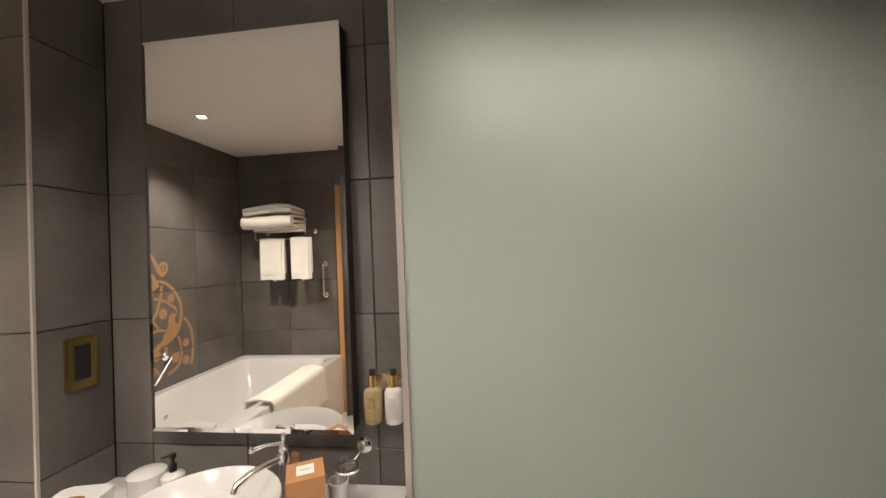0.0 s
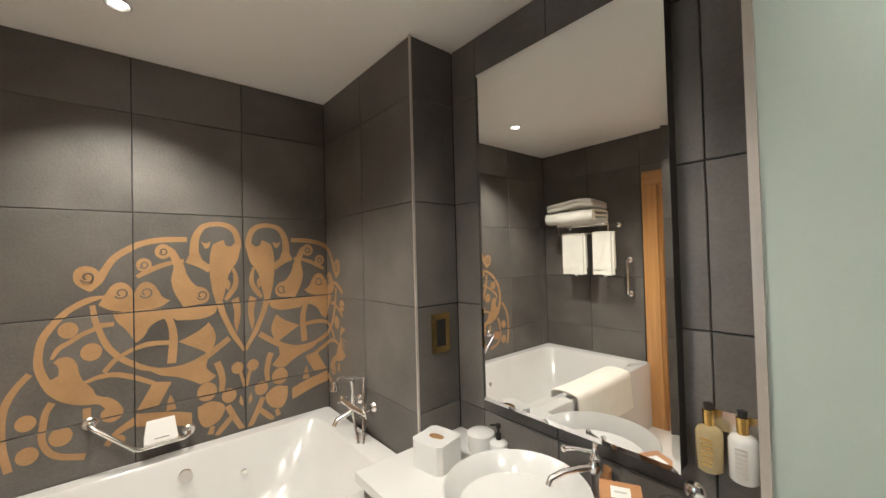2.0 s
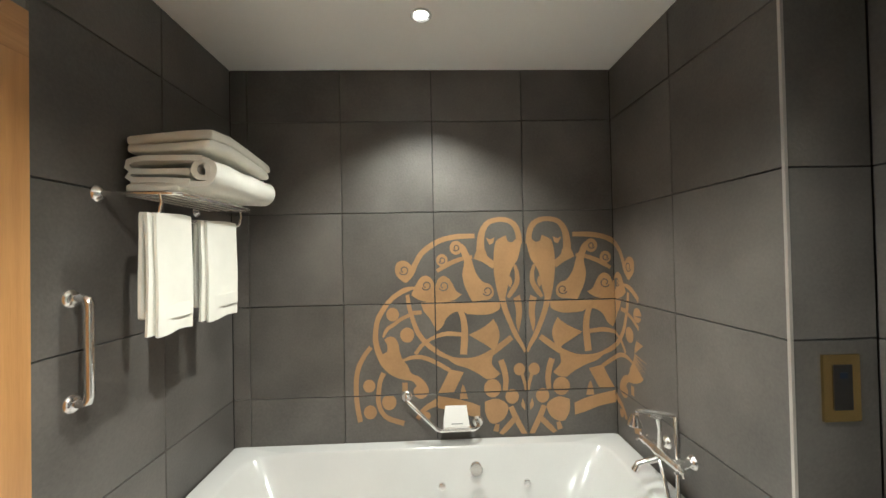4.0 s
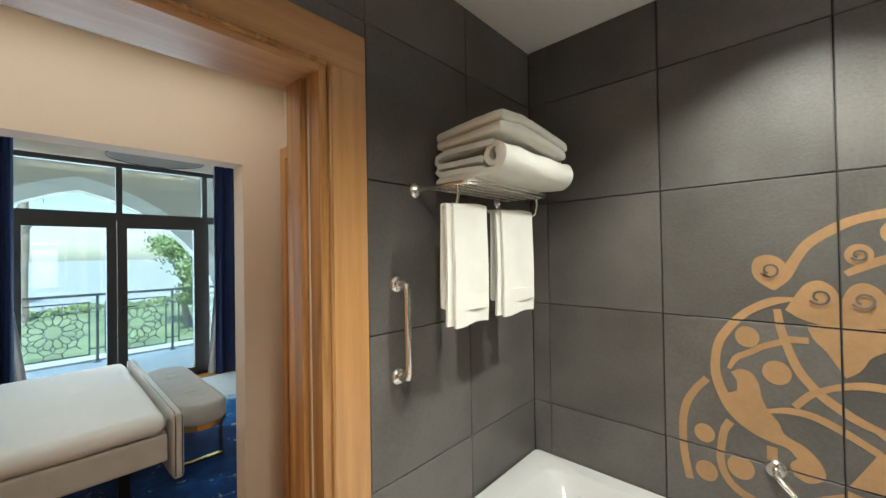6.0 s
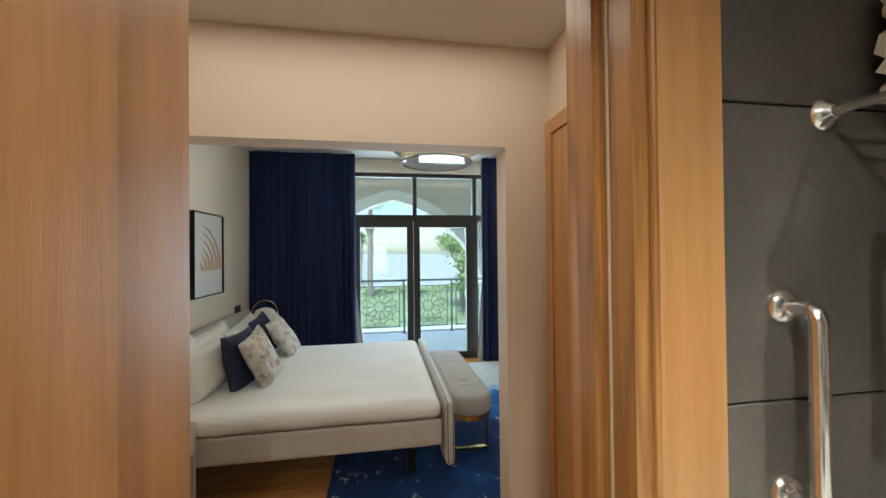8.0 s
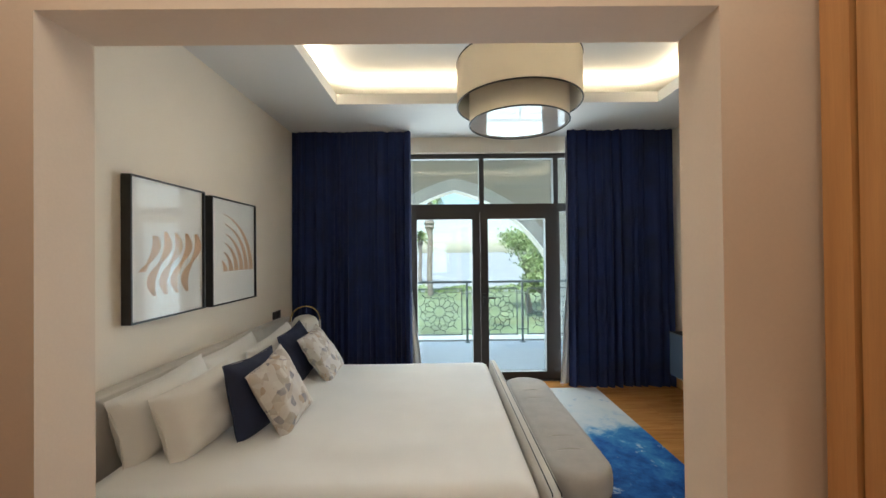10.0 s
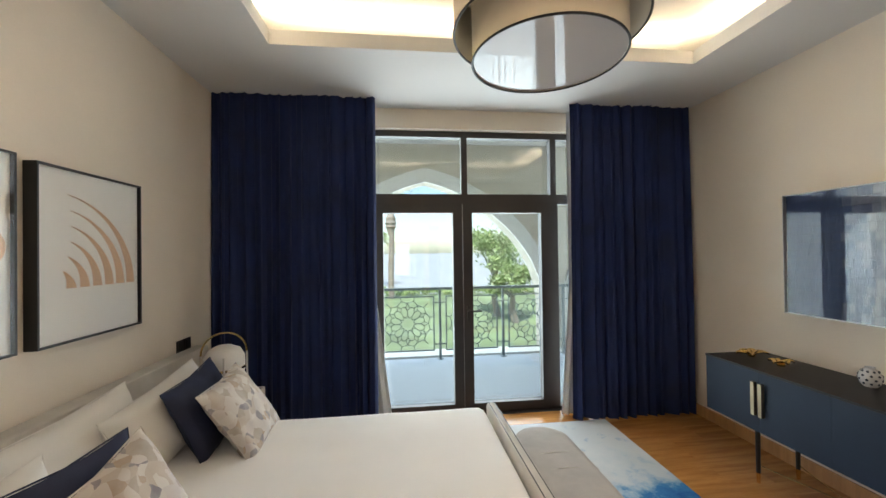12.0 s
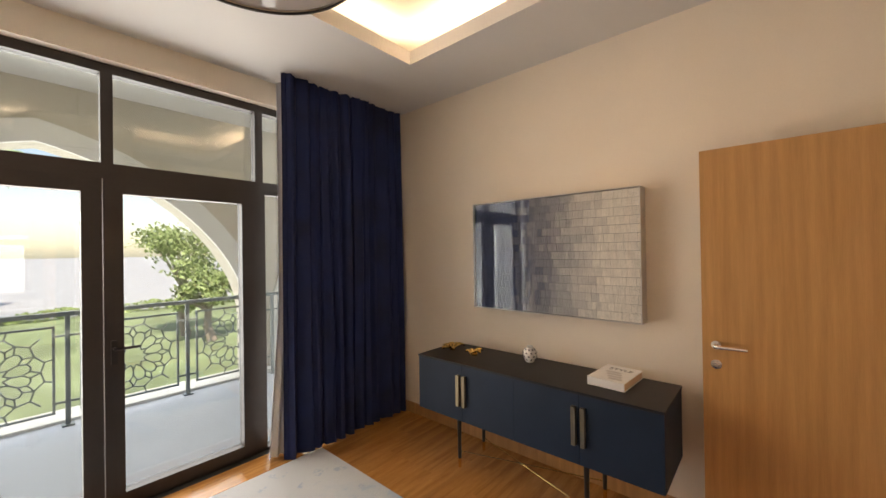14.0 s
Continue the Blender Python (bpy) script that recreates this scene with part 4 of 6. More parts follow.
# ---- towel rack, grab rail ----
def towel_rack():
    y, z = BY0, 1.868
    t = thing("towel_rack", (-2.1, y, 1.86), "chrome hotel towel rack with rod shelf and hanging bar", "towel rack")
    for x in (-1.79, -2.325):
        a = part("bracket", tube([(x, y, z), (x, y + 0.02, z), (x, y + 0.05, z)], [0.012, 0.011, 0.008]), M_CHROME, t, smooth=True)
        part("rosette", lathe([(0.0, 0.018), (0.012, 0.018), (0.018, 0.012), (0.029, 0.004), (0.03, 0)], (x, y, z), axis=(0, 1, 0)), M_CHROME, a, smooth=True)
        part("hook", tube([(x, y + 0.205, z), (x, y + 0.21, z - 0.03), (x, y + 0.20, z - 0.07), (x, y + 0.18, z - 0.08)], 0.006), M_CHROME, a, smooth=True)
    part("frame_bar", tube([(-1.79, y + 0.04, z), (-1.79, y + 0.23, z), (-1.80, y + 0.25, z), (-1.82, y + 0.26, z), (-2.295, y + 0.26, z), (-2.315, y + 0.25, z), (-2.325, y + 0.23, z), (-2.325, y + 0.04, z)], 0.008, 12), M_CHROME, t, smooth=True)
    for k in range(5):
        part("rod", tube([(-1.79, y + 0.06 + 0.04 * k, z), (-2.325, y + 0.06 + 0.04 * k, z)], 0.004), M_CHROME, t, smooth=True)
    part("hanging_bar", tube([(-1.78, y + 0.18, z - 0.08), (-2.335, y + 0.18, z - 0.08)], 0.007), M_CHROME, t, smooth=True)


towel_rack()
t = thing("grab_rail", (-1.70, BY0, 1.36), "short vertical chrome grab rail with round flanges", "grab rail")
part("bar", tube([(-1.69, BY0, 1.525), (-1.69, BY0 + 0.04, 1.525), (-1.69, BY0 + 0.051, 1.52), (-1.69, BY0 + 0.056, 1.505), (-1.69, BY0 + 0.056, 1.22), (-1.69, BY0 + 0.051, 1.205), (-1.69, BY0 + 0.04, 1.2), (-1.69, BY0, 1.2)], 0.0135, 14), M_CHROME, t, smooth=True)
for z in (1.525, 1.2):
    part("flange", lathe([(0.0, 0.016), (0.018, 0.016), (0.026, 0.01), (0.031, 0.003), (0.031, 0)], (-1.69, BY0, z), axis=(0, 1, 0)), M_CHROME, t, smooth=True)

# hanging towels: two layers folded over the bar, the back one showing beside the front
for x0, x1 in ((-1.95, -1.745), (-2.28, -2.03)):
    t = thing("hand_towel", ((x0 + x1) / 2, BY0 + 0.22, 1.79), "white terry hand towel folded over the chrome bar", "towel", "hanging towels")
    for n, (shift, yo, low) in enumerate(((0.0, 0.008, 0.378), (0.022, -0.006, 0.371))):
        def f(u, v, x0=x0, x1=x1, shift=shift, yo=yo, low=low):
            s = v * (low * 2 + 0.06) - low
            zz = 1.802 - max(0, abs(s) - 0.02)
            yy = BY0 + 0.18 + (0.02 + yo) * max(-1, min(1, s / 0.02))
            return (x0 + shift + (x1 - x0 - 0.022) * u, yy + 0.005 * math.sin(u * 6 + s * 7 + n) * min(1, abs(s) * 4), zz + 0.004 * math.sin(u * 5))
        part("front_layer" if n == 0 else "back_layer", grid(14, 44, f, 0.010), M_TOWEL, t, smooth=True)
    part("hem_band", box(x0 + 0.001, x1 - 0.021, BY0 + 0.2075, BY0 + 0.2125, 1.435, 1.485), M_TOWEL, t, bevel=0.002)
    part("tag", box((x0 + x1) / 2 - 0.02, (x0 + x1) / 2 + 0.012, BY0 + 0.16, BY0 + 0.163, 1.365, 1.42), M_LINEN, t)


def folded_towel(x0, x1, y0, y1, z, h, layers, tilt, seed, label):
    """A towel folded in layers with the round fold at its front, as one spiral-like section swept along x."""
    t = thing("folded_towel", ((x0 + x1) / 2, (y0 + y1) / 2, z), label, "towel", "folded towels")
    rnd = random.Random(seed)
    lh = h / layers
    for k in range(layers):
        inset = rnd.uniform(0, 0.012)
        bm = rounded(x0 + inset, x1 - rnd.uniform(0, 0.012), y0 + rnd.uniform(0, 0.01), y1 - rnd.uniform(0, 0.01), z + lh * k, z + lh * (k + 1) + 0.003, lh * 0.47, n=20)
        for v in bm.verts:
            u, w = (v.co.x - x0) / (x1 - x0), (v.co.y - y0) / (y1 - y0)
            v.co.z += tilt * (1.2 - 1.5 * abs((1 - u) - 0.3)) * (0.35 + 0.65 * w) + 0.004 * math.sin(7 * u + 3 * k + seed) * math.sin(5 * w + seed) + 0.002 * noise.noise(v.co * 18)
            v.co.y += 0.004 * math.sin(6 * u + k)
        part("fold", bm, M_TOWEL, t, smooth=True)


TB = 1.878
folded_towel(-2.34, -1.86, BY0 + 0.015, BY0 + 0.22, TB - 0.0, 0.035, 1, 0.0, 1, "thin folded white terry towel lying on the rack rods")


def rolled(x0, x1, yb, yf, z, h):
    """A towel rolled in on itself: layers that run back to front and curl round at the front, seen at its end."""
    t = thing("rolled_towel", ((x0 + x1) / 2, (yb + yf) / 2, z), "thick white terry bath towel rolled in on itself", "towel", "folded towels")
    r = h / 2
    cy, cz = yf - r, z + r
    path = [(yb + 0.02, z + 0.012), (cy, z + 0.010)]
    for k in range(1, 34):
        a = -math.pi / 2 + k / 33 * 2.9 * math.pi
        rr = (r - 0.010) * (1 - 0.72 * k / 33)
        path.append((cy + rr * math.cos(a), cz + rr * math.sin(a)))
    path2 = [(cy, z + h - 0.010), (yb + 0.06, z + h - 0.014), (yb + 0.018, z + h * 0.72), (yb + 0.03, z + h * 0.58), (cy - r * 0.9, z + h * 0.60), (cy - r * 0.9, z + h * 0.42), (yb + 0.03, z + h * 0.40), (yb + 0.02, z + h * 0.26), (cy - r * 0.8, z + h * 0.24)]
    for n, P in (("outer_fold", path), ("inner_fold", path2)):
        def f(u, v, P=P):
            k = v * (len(P) - 1)
            i = min(int(k), len(P) - 2)
            q = k - i
            y_ = P[i][0] * (1 - q) + P[i + 1][0] * q
            z_ = P[i][1] * (1 - q) + P[i + 1][1] * q
            e = 0.007 * noise.noise(Vector((u * 5, y_ * 20, z_ * 20))) + 0.003 * noise.noise(Vector((u * 16, y_ * 50, z_ * 50)))
            return (x0 + (x1 - x0) * u + (0.01 * math.sin(v * 9) if u in (0, 1) else 0), y_ + e, z_ + e - 0.006 * math.sin(math.pi * u))
        part(n, grid(16, len(P) * 2, f, 0.02), M_TOWEL, t, smooth=True)


rolled(-2.395, -1.88, BY0 + 0.015, BY0 + 0.345, TB + 0.032, 0.104)
folded_towel(-2.39, -1.87, BY0 + 0.015, BY0 + 0.335, TB + 0.136, 0.072, 2, 0.040, 5, "folded white terry bath towel draped on top of the stack")


# ---- bedroom furniture ----
def bed():
    t = thing("bed", (-0.4, -4.0, 0), "upholstered oatmeal bed with low headboard and piped footboard", "bed")
    y0, y1 = -4.90, -3.05
    part("base", rounded(-1.40, 0.62, y0 + 0.01, y1 - 0.01, 0.29, 0.48, 0.02), M_BEDFAB, t, smooth=True)
    part("headboard", rounded(0.64, 0.752, y0 - 0.68, y1 + 0.62, 0.1, 0.925, 0.02, n=10), M_BEDFAB, t, smooth=True)
    for x in (-1.2, 0.5):
        for y in (y0 + 0.25, y1 - 0.25):
            part("leg", box(x - 0.03, x + 0.03, y - 0.03, y + 0.03, 0.0, 0.275), M_BLACK, t, bevel=0.004)
    f = part("footboard", rounded(-1.485, -1.405, y0 - 0.045, y1 + 0.045, 0.17, 0.615, 0.035, n=12), M_BEDFAB, t, smooth=True)
    for x in (-1.465, -1.428):
        part("piping", tube([(x, y1 + 0.045, 0.2), (x, y1 + 0.047, 0.4), (x, y1 + 0.045, 0.58), (x, y1 + 0.02, 0.612), (x, y0 - 0.02, 0.612), (x, y0 - 0.045, 0.58), (x, y0 - 0.045, 0.2)], 0.003, 6), M_BLACK, f, "dark contrast piping", smooth=True)
    part("mattress", rounded(-1.39, 0.6, y0 + 0.02, y1 - 0.02, 0.48, 0.57, 0.04), M_LINEN, t, smooth=True)
    c = thing("duvet", (-0.5, -4, 0.6), "smooth white duvet spread over the whole mattress", "duvet")
    bm = rounded(-1.395, 0.58, y0 - 0.012, y1 + 0.012, 0.475, 0.605, 0.062, n=40)
    for v in bm.verts:
        a = noise.noise(Vector((v.co.x * 1.6, v.co.y * 4.5, 0.3))) * 0.008 + noise.noise(Vector((v.co.x * 7, v.co.y * 9, 2))) * 0.003
        side = 1.0 if v.co.z > 0.58 else 0.3
        v.co.z += a * side
        if v.co.z < 0.55:
            v.co.y += 0.008 * math.sin(v.co.x * 11) * (1 if v.co.y > -4 else -1) * (0.55 - v.co.z) * 6
        v.co.x += 0.01 * math.sin(v.co.y * 5) if v.co.x > 0.4 else 0
    part("cover", bm, M_LINEN, c, smooth=True)


bed()


def pillow(name, at, w, h, th, rx, rz, material, label, category="pillow", group="", seed=1, roll_=0):
    """A stuffed square: w wide, h high, standing on its lower edge at `at`, leaning back by rx and turned by rz."""
    t = thing(name, at, label, category, group)
    t.rotation_euler = (radians(rx), radians(roll_), radians(rz))
    rnd = random.Random(seed)
    o = rnd.uniform(0, 10)
    bm = bmesh.new()
    n = 22
    sheets = []
    for s in (-1, 1):
        g = []
        for i in range(n + 1):
            row = []
            for j in range(n + 1):
                u, v = 2 * i / n - 1, 2 * j / n - 1
                k = (max(0, 1 - u * u) ** 0.45) * (max(0, 1 - v * v) ** 0.45)
                ear_u = 1 - 0.09 * (1 - v * v) * abs(u)
                ear_v = 1 - 0.09 * (1 - u * u) * abs(v)
                p = Vector((u * w / 2 * ear_u, s * th / 2 * k, h / 2 + v * h / 2 * ear_v))
                p.y += 0.010 * noise.noise(Vector((u * 2 + o, v * 2, s))) * k * 2 + 0.006 * noise.noise(Vector((u * 5 + o, v * 5, s))) * k
                edge = i in (0, n) or j in (0, n)
                row.append(bm.verts.new(p) if not (edge and s == 1) else sheets[0][i][j])
            g.append(row)
        sheets.append(g)
        for i in range(n):
            for j in range(n):
                q = (g[i][j], g[i + 1][j], g[i + 1][j + 1], g[i][j + 1])
                bm.faces.new(q if s == -1 else q[::-1])
    part("cushion_body", bm, material, t, local=True, smooth=True)
    edge = [(-1, -1), (0, -1), (1, -1), (1, 0), (1, 1), (0, 1), (-1, 1), (-1, 0)]
    pts = [((u * w / 2) * (1 if u and v else 0.91 if v == 0 else 1), 0, h / 2 + v * h / 2 * (1 if u and v else 0.91 if u == 0 else 1)) for u, v in edge]
    dense = []
    for k in range(8):
        a, b = Vector(pts[k]), Vector(pts[(k + 1) % 8])
        dense += [a.lerp(b, q / 4) for q in range(4)]
    part("seam", tube(dense, 0.003, 6, closed=True), material, t, local=True, smooth=True)
    return t


def marble_fabric():
    m = bpy.data.materials.new("stone_collage_print")
    m.use_nodes = True
    n, l = m.node_tree.nodes, m.node_tree.links
    b = n["Principled BSDF"]
    b.inputs["Roughness"].default_value = 0.85
    tc, vo, cr, nz, mx = n.new("ShaderNodeTexCoord"), n.new("ShaderNodeTexVoronoi"), n.new("ShaderNodeValToRGB"), n.new("ShaderNodeTexNoise"), n.new("ShaderNodeMix")
    vo.inputs["Scale"].default_value = 25
    wv = n.new("ShaderNodeTexNoise")
    wv.inputs["Scale"].default_value = 9
    add = n.new("ShaderNodeVectorMath")
    add.operation = "MULTIPLY_ADD"
    l.new(wv.outputs["Color"], add.inputs[0])
    add.inputs[1].default_value = (0.09, 0.09, 0.09)
    l.new(tc.outputs["Object"], wv.inputs["Vector"])
    l.new(tc.outputs["Object"], add.inputs[2])
    l.new(add.outputs[0], vo.inputs["Vector"])
    l.new(vo.outputs["Color"], cr.inputs[0])
    cr.color_ramp.interpolation = "CONSTANT"
    cols = ((0, (0.50, 0.43, 0.36)), (0.25, (0.58, 0.53, 0.48)), (0.45, (0.42, 0.36, 0.30)), (0.55, (0.62, 0.58, 0.53)), (0.68, (0.42, 0.31, 0.22)), (0.74, (0.24, 0.22, 0.24)), (0.8, (0.55, 0.50, 0.47)))
    e = cr.color_ramp.elements
    e[0].position, e[0].color = 0, (*cols[0][1], 1)
    e[1].position, e[1].color = cols[-1][0], (*cols[-1][1], 1)
    for p, c in cols[1:-1]:
        q = e.new(p)
        q.color = (*c, 1)
    nz.inputs["Scale"].default_value, nz.inputs["Detail"].default_value = 25, 6
    l.new(tc.outputs["Object"], nz.inputs["Vector"])
    mx.data_type = "RGBA"
    mx.inputs["B"].default_value = (0.60, 0.56, 0.51, 1)
    l.new(cr.outputs[0], mx.inputs["A"])
    fm = n.new("ShaderNodeMath")
    fm.operation = "MULTIPLY_ADD"
    l.new(nz.outputs["Fac"], fm.inputs[0])
    fm.inputs[1].default_value, fm.inputs[2].default_value = 0.9, -0.27
    l.new(fm.outputs[0], mx.inputs["Factor"])
    l.new(mx.outputs["Result"], b.inputs["Base Color"])
    return m


M_PRINT = marble_fabric()
M_NAVYCUSH = mat("navy_cushion_velvet", (0.018, 0.024, 0.06), 0.8, var=0.3, scale=5, fine=250, bump=0.2)
M_PILLOW = mat("white_cotton_pillowcase", (0.80, 0.77, 0.72), 0.85, var=0.03, scale=4, fine=260, bump=0.15)
# local x runs along the bed's width after a turn of 90 degrees; rx leans the pillow against the headboard
for y, x, w, rx, seed in ((-3.60, 0.50, 0.70, 12, 1), (-4.27, 0.51, 0.74, 14, 2)):
    pillow("bed_pillow", (x, y, 0.58), w, 0.37, 0.24, rx, 90, M_PILLOW, "large white pillow leaning against the low headboard", "pillow", "white pillows at the headboard", seed, 3)
for y, x, w, rx, rz, seed in ((-3.58, 0.27, 0.58, 15, 82, 3), (-4.62, 0.33, 0.76, 17, 91, 4)):
    pillow("bed_pillow", (x, y, 0.58), w, 0.38, 0.26, rx, rz, M_PILLOW, "white pillow standing in front of a larger one", "pillow", "white pillows at the headboard", seed, 5)
pillow("throw_cushion", (0.06, -3.69, 0.57), 0.42, 0.45, 0.16, 11, 80, M_NAVYCUSH, "navy velvet throw cushion in front of white pillows", "cushion", "cushions on the bed", 5, 1)
pillow("throw_cushion", (0.12, -4.66, 0.60), 0.50, 0.42, 0.15, 24, 92, M_NAVYCUSH, "navy velvet throw cushion in front of white pillows", "cushion", "cushions on the bed", 6, 5)
pillow("throw_cushion", (-0.13, -3.74, 0.60), 0.38, 0.44, 0.15, 22, 86, M_PRINT, "beige stone-print throw cushion leaning on a navy one", "cushion", "cushions on the bed", 7, 13)
pillow("throw_cushion", (-0.105, -4.66, 0.575), 0.48, 0.45, 0.15, 33, 92, M_PRINT, "beige stone-print throw cushion leaning on a navy one", "cushion", "cushions on the bed", 8, 4)


def bench():
    t = thing("bench", (-1.72, -4.0, 0), "grey bench with rounded ends on a brass frame", "bench")
    bm = bmesh.new()
    x, hw, ya, yb = -1.685, 0.18, -4.79, -3.30
    prof = ((0.0, 0.365), (0.93, 0.365), (0.99, 0.38), (1.0, 0.41), (1.0, 0.45), (0.97, 0.485), (0.9, 0.5), (0.7, 0.507), (0.0, 0.51))
    loops = []
    for q, z in prof[1:-1]:
        ring = []
        for k in range(32):
            a = 2 * math.pi * k / 32
            cy = (yb - hw) if math.sin(a) > 0 else (ya + hw)
            ring.append(bm.verts.new((x + hw * q * math.cos(a), cy + hw * q * math.sin(a), z)))
        loops.append(ring)
    for a, b in zip(loops, loops[1:]):
        for k in range(32):
            bm.faces.new((a[k], a[(k + 1) % 32], b[(k + 1) % 32], b[k]))
    bm.faces.new(loops[0][::-1])
    bm.faces.new(loops[-1])
    part("seat", bm, M_BENCHFAB, t, smooth=True)
    for yy in (-4.45, -4.3, -3.72, -3.57):
        part("stitching", tube([(x - hw * 0.97, yy, 0.486), (x - hw * 0.9, yy, 0.5005), (x, yy, 0.5105), (x + hw * 0.9, yy, 0.5005), (x + hw * 0.97, yy, 0.486)], 0.0018, 5), M_BEDFAB, t)
    bm = bmesh.new()
    rings = []
    for z, q in ((0.325, 0.975), (0.365, 0.975)):
        ring = []
        for k in range(32):
            a = 2 * math.pi * k / 32
            cy = (yb - hw) if math.sin(a) > 0 else (ya + hw)
            ring.append(bm.verts.new((x + hw * q * math.cos(a), cy + hw * q * math.sin(a), z)))
        rings.append(ring)
    for k in range(32):
        bm.faces.new((rings[0][k], rings[0][(k + 1) % 32], rings[1][(k + 1) % 32], rings[1][k]))
    bm.faces.new(rings[0])
    bm.faces.new(rings[1])
    part("brass_band", bm, M_BRASS, t, "wide brass band under the seat", smooth=True)
    for y in (ya + 0.28, yb - 0.2):
        for xx in (x - 0.15, x + 0.15):
            part("leg", box(xx - 0.01, xx + 0.01, y - 0.01, y + 0.01, 0.035, 0.326), M_BRASS, t, bevel=0.002)
        part("foot_bar", box(x - 0.16, x + 0.16, y - 0.02, y + 0.02, 0.012, 0.035), M_BRASS, t, bevel=0.002)


bench()


def sideboard():
    t = thing("sideboard", (-3.43, -4.27, 0), "navy lacquered sideboard with black top and slim legs", "sideboard")
    x0, x1, y0, y1, zb, zt = -3.66, -3.19, -5.115, -3.43, 0.40, 0.81
    part("body", box(x0, x1 - 0.022, y0, y1, zb, zt - 0.014), M_NAVYLACQ, t, bevel=0.002)
    part("top", box(x0 - 0.002, x1, y0 - 0.003, y1 + 0.003, zt - 0.014, zt), M_BLACKTOP, t, bevel=0.003)
    ys = (y0, -4.69, -4.272, -3.853, y1)
    for k in range(4):
        d = part("door", box(x1 - 0.022, x1 - 0.004, ys[k] + 0.001, ys[k + 1] - 0.001, zb, zt - 0.016), M_NAVYLACQ, t, bevel=0.002)
        hy = ys[k + 1] - 0.026 if k % 2 == 0 else ys[k] + 0.026
        part("handle", box(x1 - 0.004, x1 + 0.02, hy - 0.012, hy + 0.012, 0.51, 0.727), M_PULL, d, "flat antique bronze pull", bevel=0.004)
    lx = (x0 + 0.06, x1 - 0.1)
    ly = (y0 + 0.32, y1 - 0.42)
    for x in lx:
        for y in ly:
            l = part("leg", tube([(x, y, zb), (x, y, 0.07)], [0.016, 0.013]), M_BLACK, t, smooth=True)
            part("tip", tube([(x, y, 0.07), (x, y, 0.0)], [0.0135, 0.011]), M_GOLD, l, "brass foot", smooth=True)
    for a, b in (((lx[0], ly[0]), (lx[1], ly[1])), ((lx[0], ly[1]), (lx[1], ly[0]))):
        part("stretcher", tube([(a[0], a[1], 0.10 if a[1] == ly[0] else 0.12), (b[0], b[1], 0.10 if a[1] == ly[0] else 0.12)], 0.0035, 6), M_GOLD, t, "thin crossed brass stretcher")


sideboard()

# objects on the sideboard
def starfish(at, r, seed, label):
    t = thing("metal_flower", at, label, "ornament", "gold ornaments")
    rnd = random.Random(seed)
    for k in range(5):
        a = 2 * math.pi * k / 5 + rnd.uniform(-0.25, 0.25) + seed
        def f(u, v, a=a):
            d = 0.012 + r * u
            w = r * 0.38 * math.sin(math.pi * min(1, 0.12 + 0.9 * u)) + 0.004
            z = 0.012 + 0.05 * u * (1.25 - u) * (1 + 0.3 * math.sin(k + seed)) + 0.012 * (2 * v - 1) ** 2
            s = (2 * v - 1) * w
            return (at[0] + d * math.cos(a) - s * math.sin(a), at[1] + d * math.sin(a) + s * math.cos(a), at[2] + z)
        part("petal", grid(8, 6, f, 0.003), M_GOLD, t, smooth=True)
    part("centre", lathe([(0, 0), (0.022, 0), (0.024, 0.015), (0.012, 0.028), (0, 0.03)], at), M_GOLD, t, smooth=True)


starfish((-3.45, -4.985, 0.81), 0.088, 1, "large polished gold flower ornament on the sideboard")
starfish((-3.43, -4.75, 0.81), 0.058, 4, "small polished gold flower ornament on the sideboard")
t = thing("vase", (-3.545, -4.34, 0.81), "small white ceramic vase with rows of dark dots", "vase")
vp = [(0.0, 0.0), (0.03, 0.0), (0.044, 0.02), (0.052, 0.045), (0.050, 0.068), (0.036, 0.09), (0.021, 0.102), (0.023, 0.112), (0.019, 0.112), (0.017, 0.1), (0.0, 0.08)]
v_ = part("body", lathe(vp, (-3.545, -4.34, 0.81), 32), M_WHITE, t, smooth=True)
for j, (rr, zz) in enumerate(((0.0455, 0.022), (0.0525, 0.045), (0.0505, 0.068), (0.037, 0.09))):
    for k in range(9):
        a = 2 * math.pi * (k + 0.5 * (j % 2)) / 9
        part("dot", lathe([(0, 0.0012), (0.0062, 0.001), (0.0065, -0.001)], (-3.545 + rr * math.cos(a), -4.34 + rr * math.sin(a), 0.81 + zz), 8, axis=(math.cos(a), math.sin(a), (zz - 0.045) * 12)), M_NAVYLACQ, t)

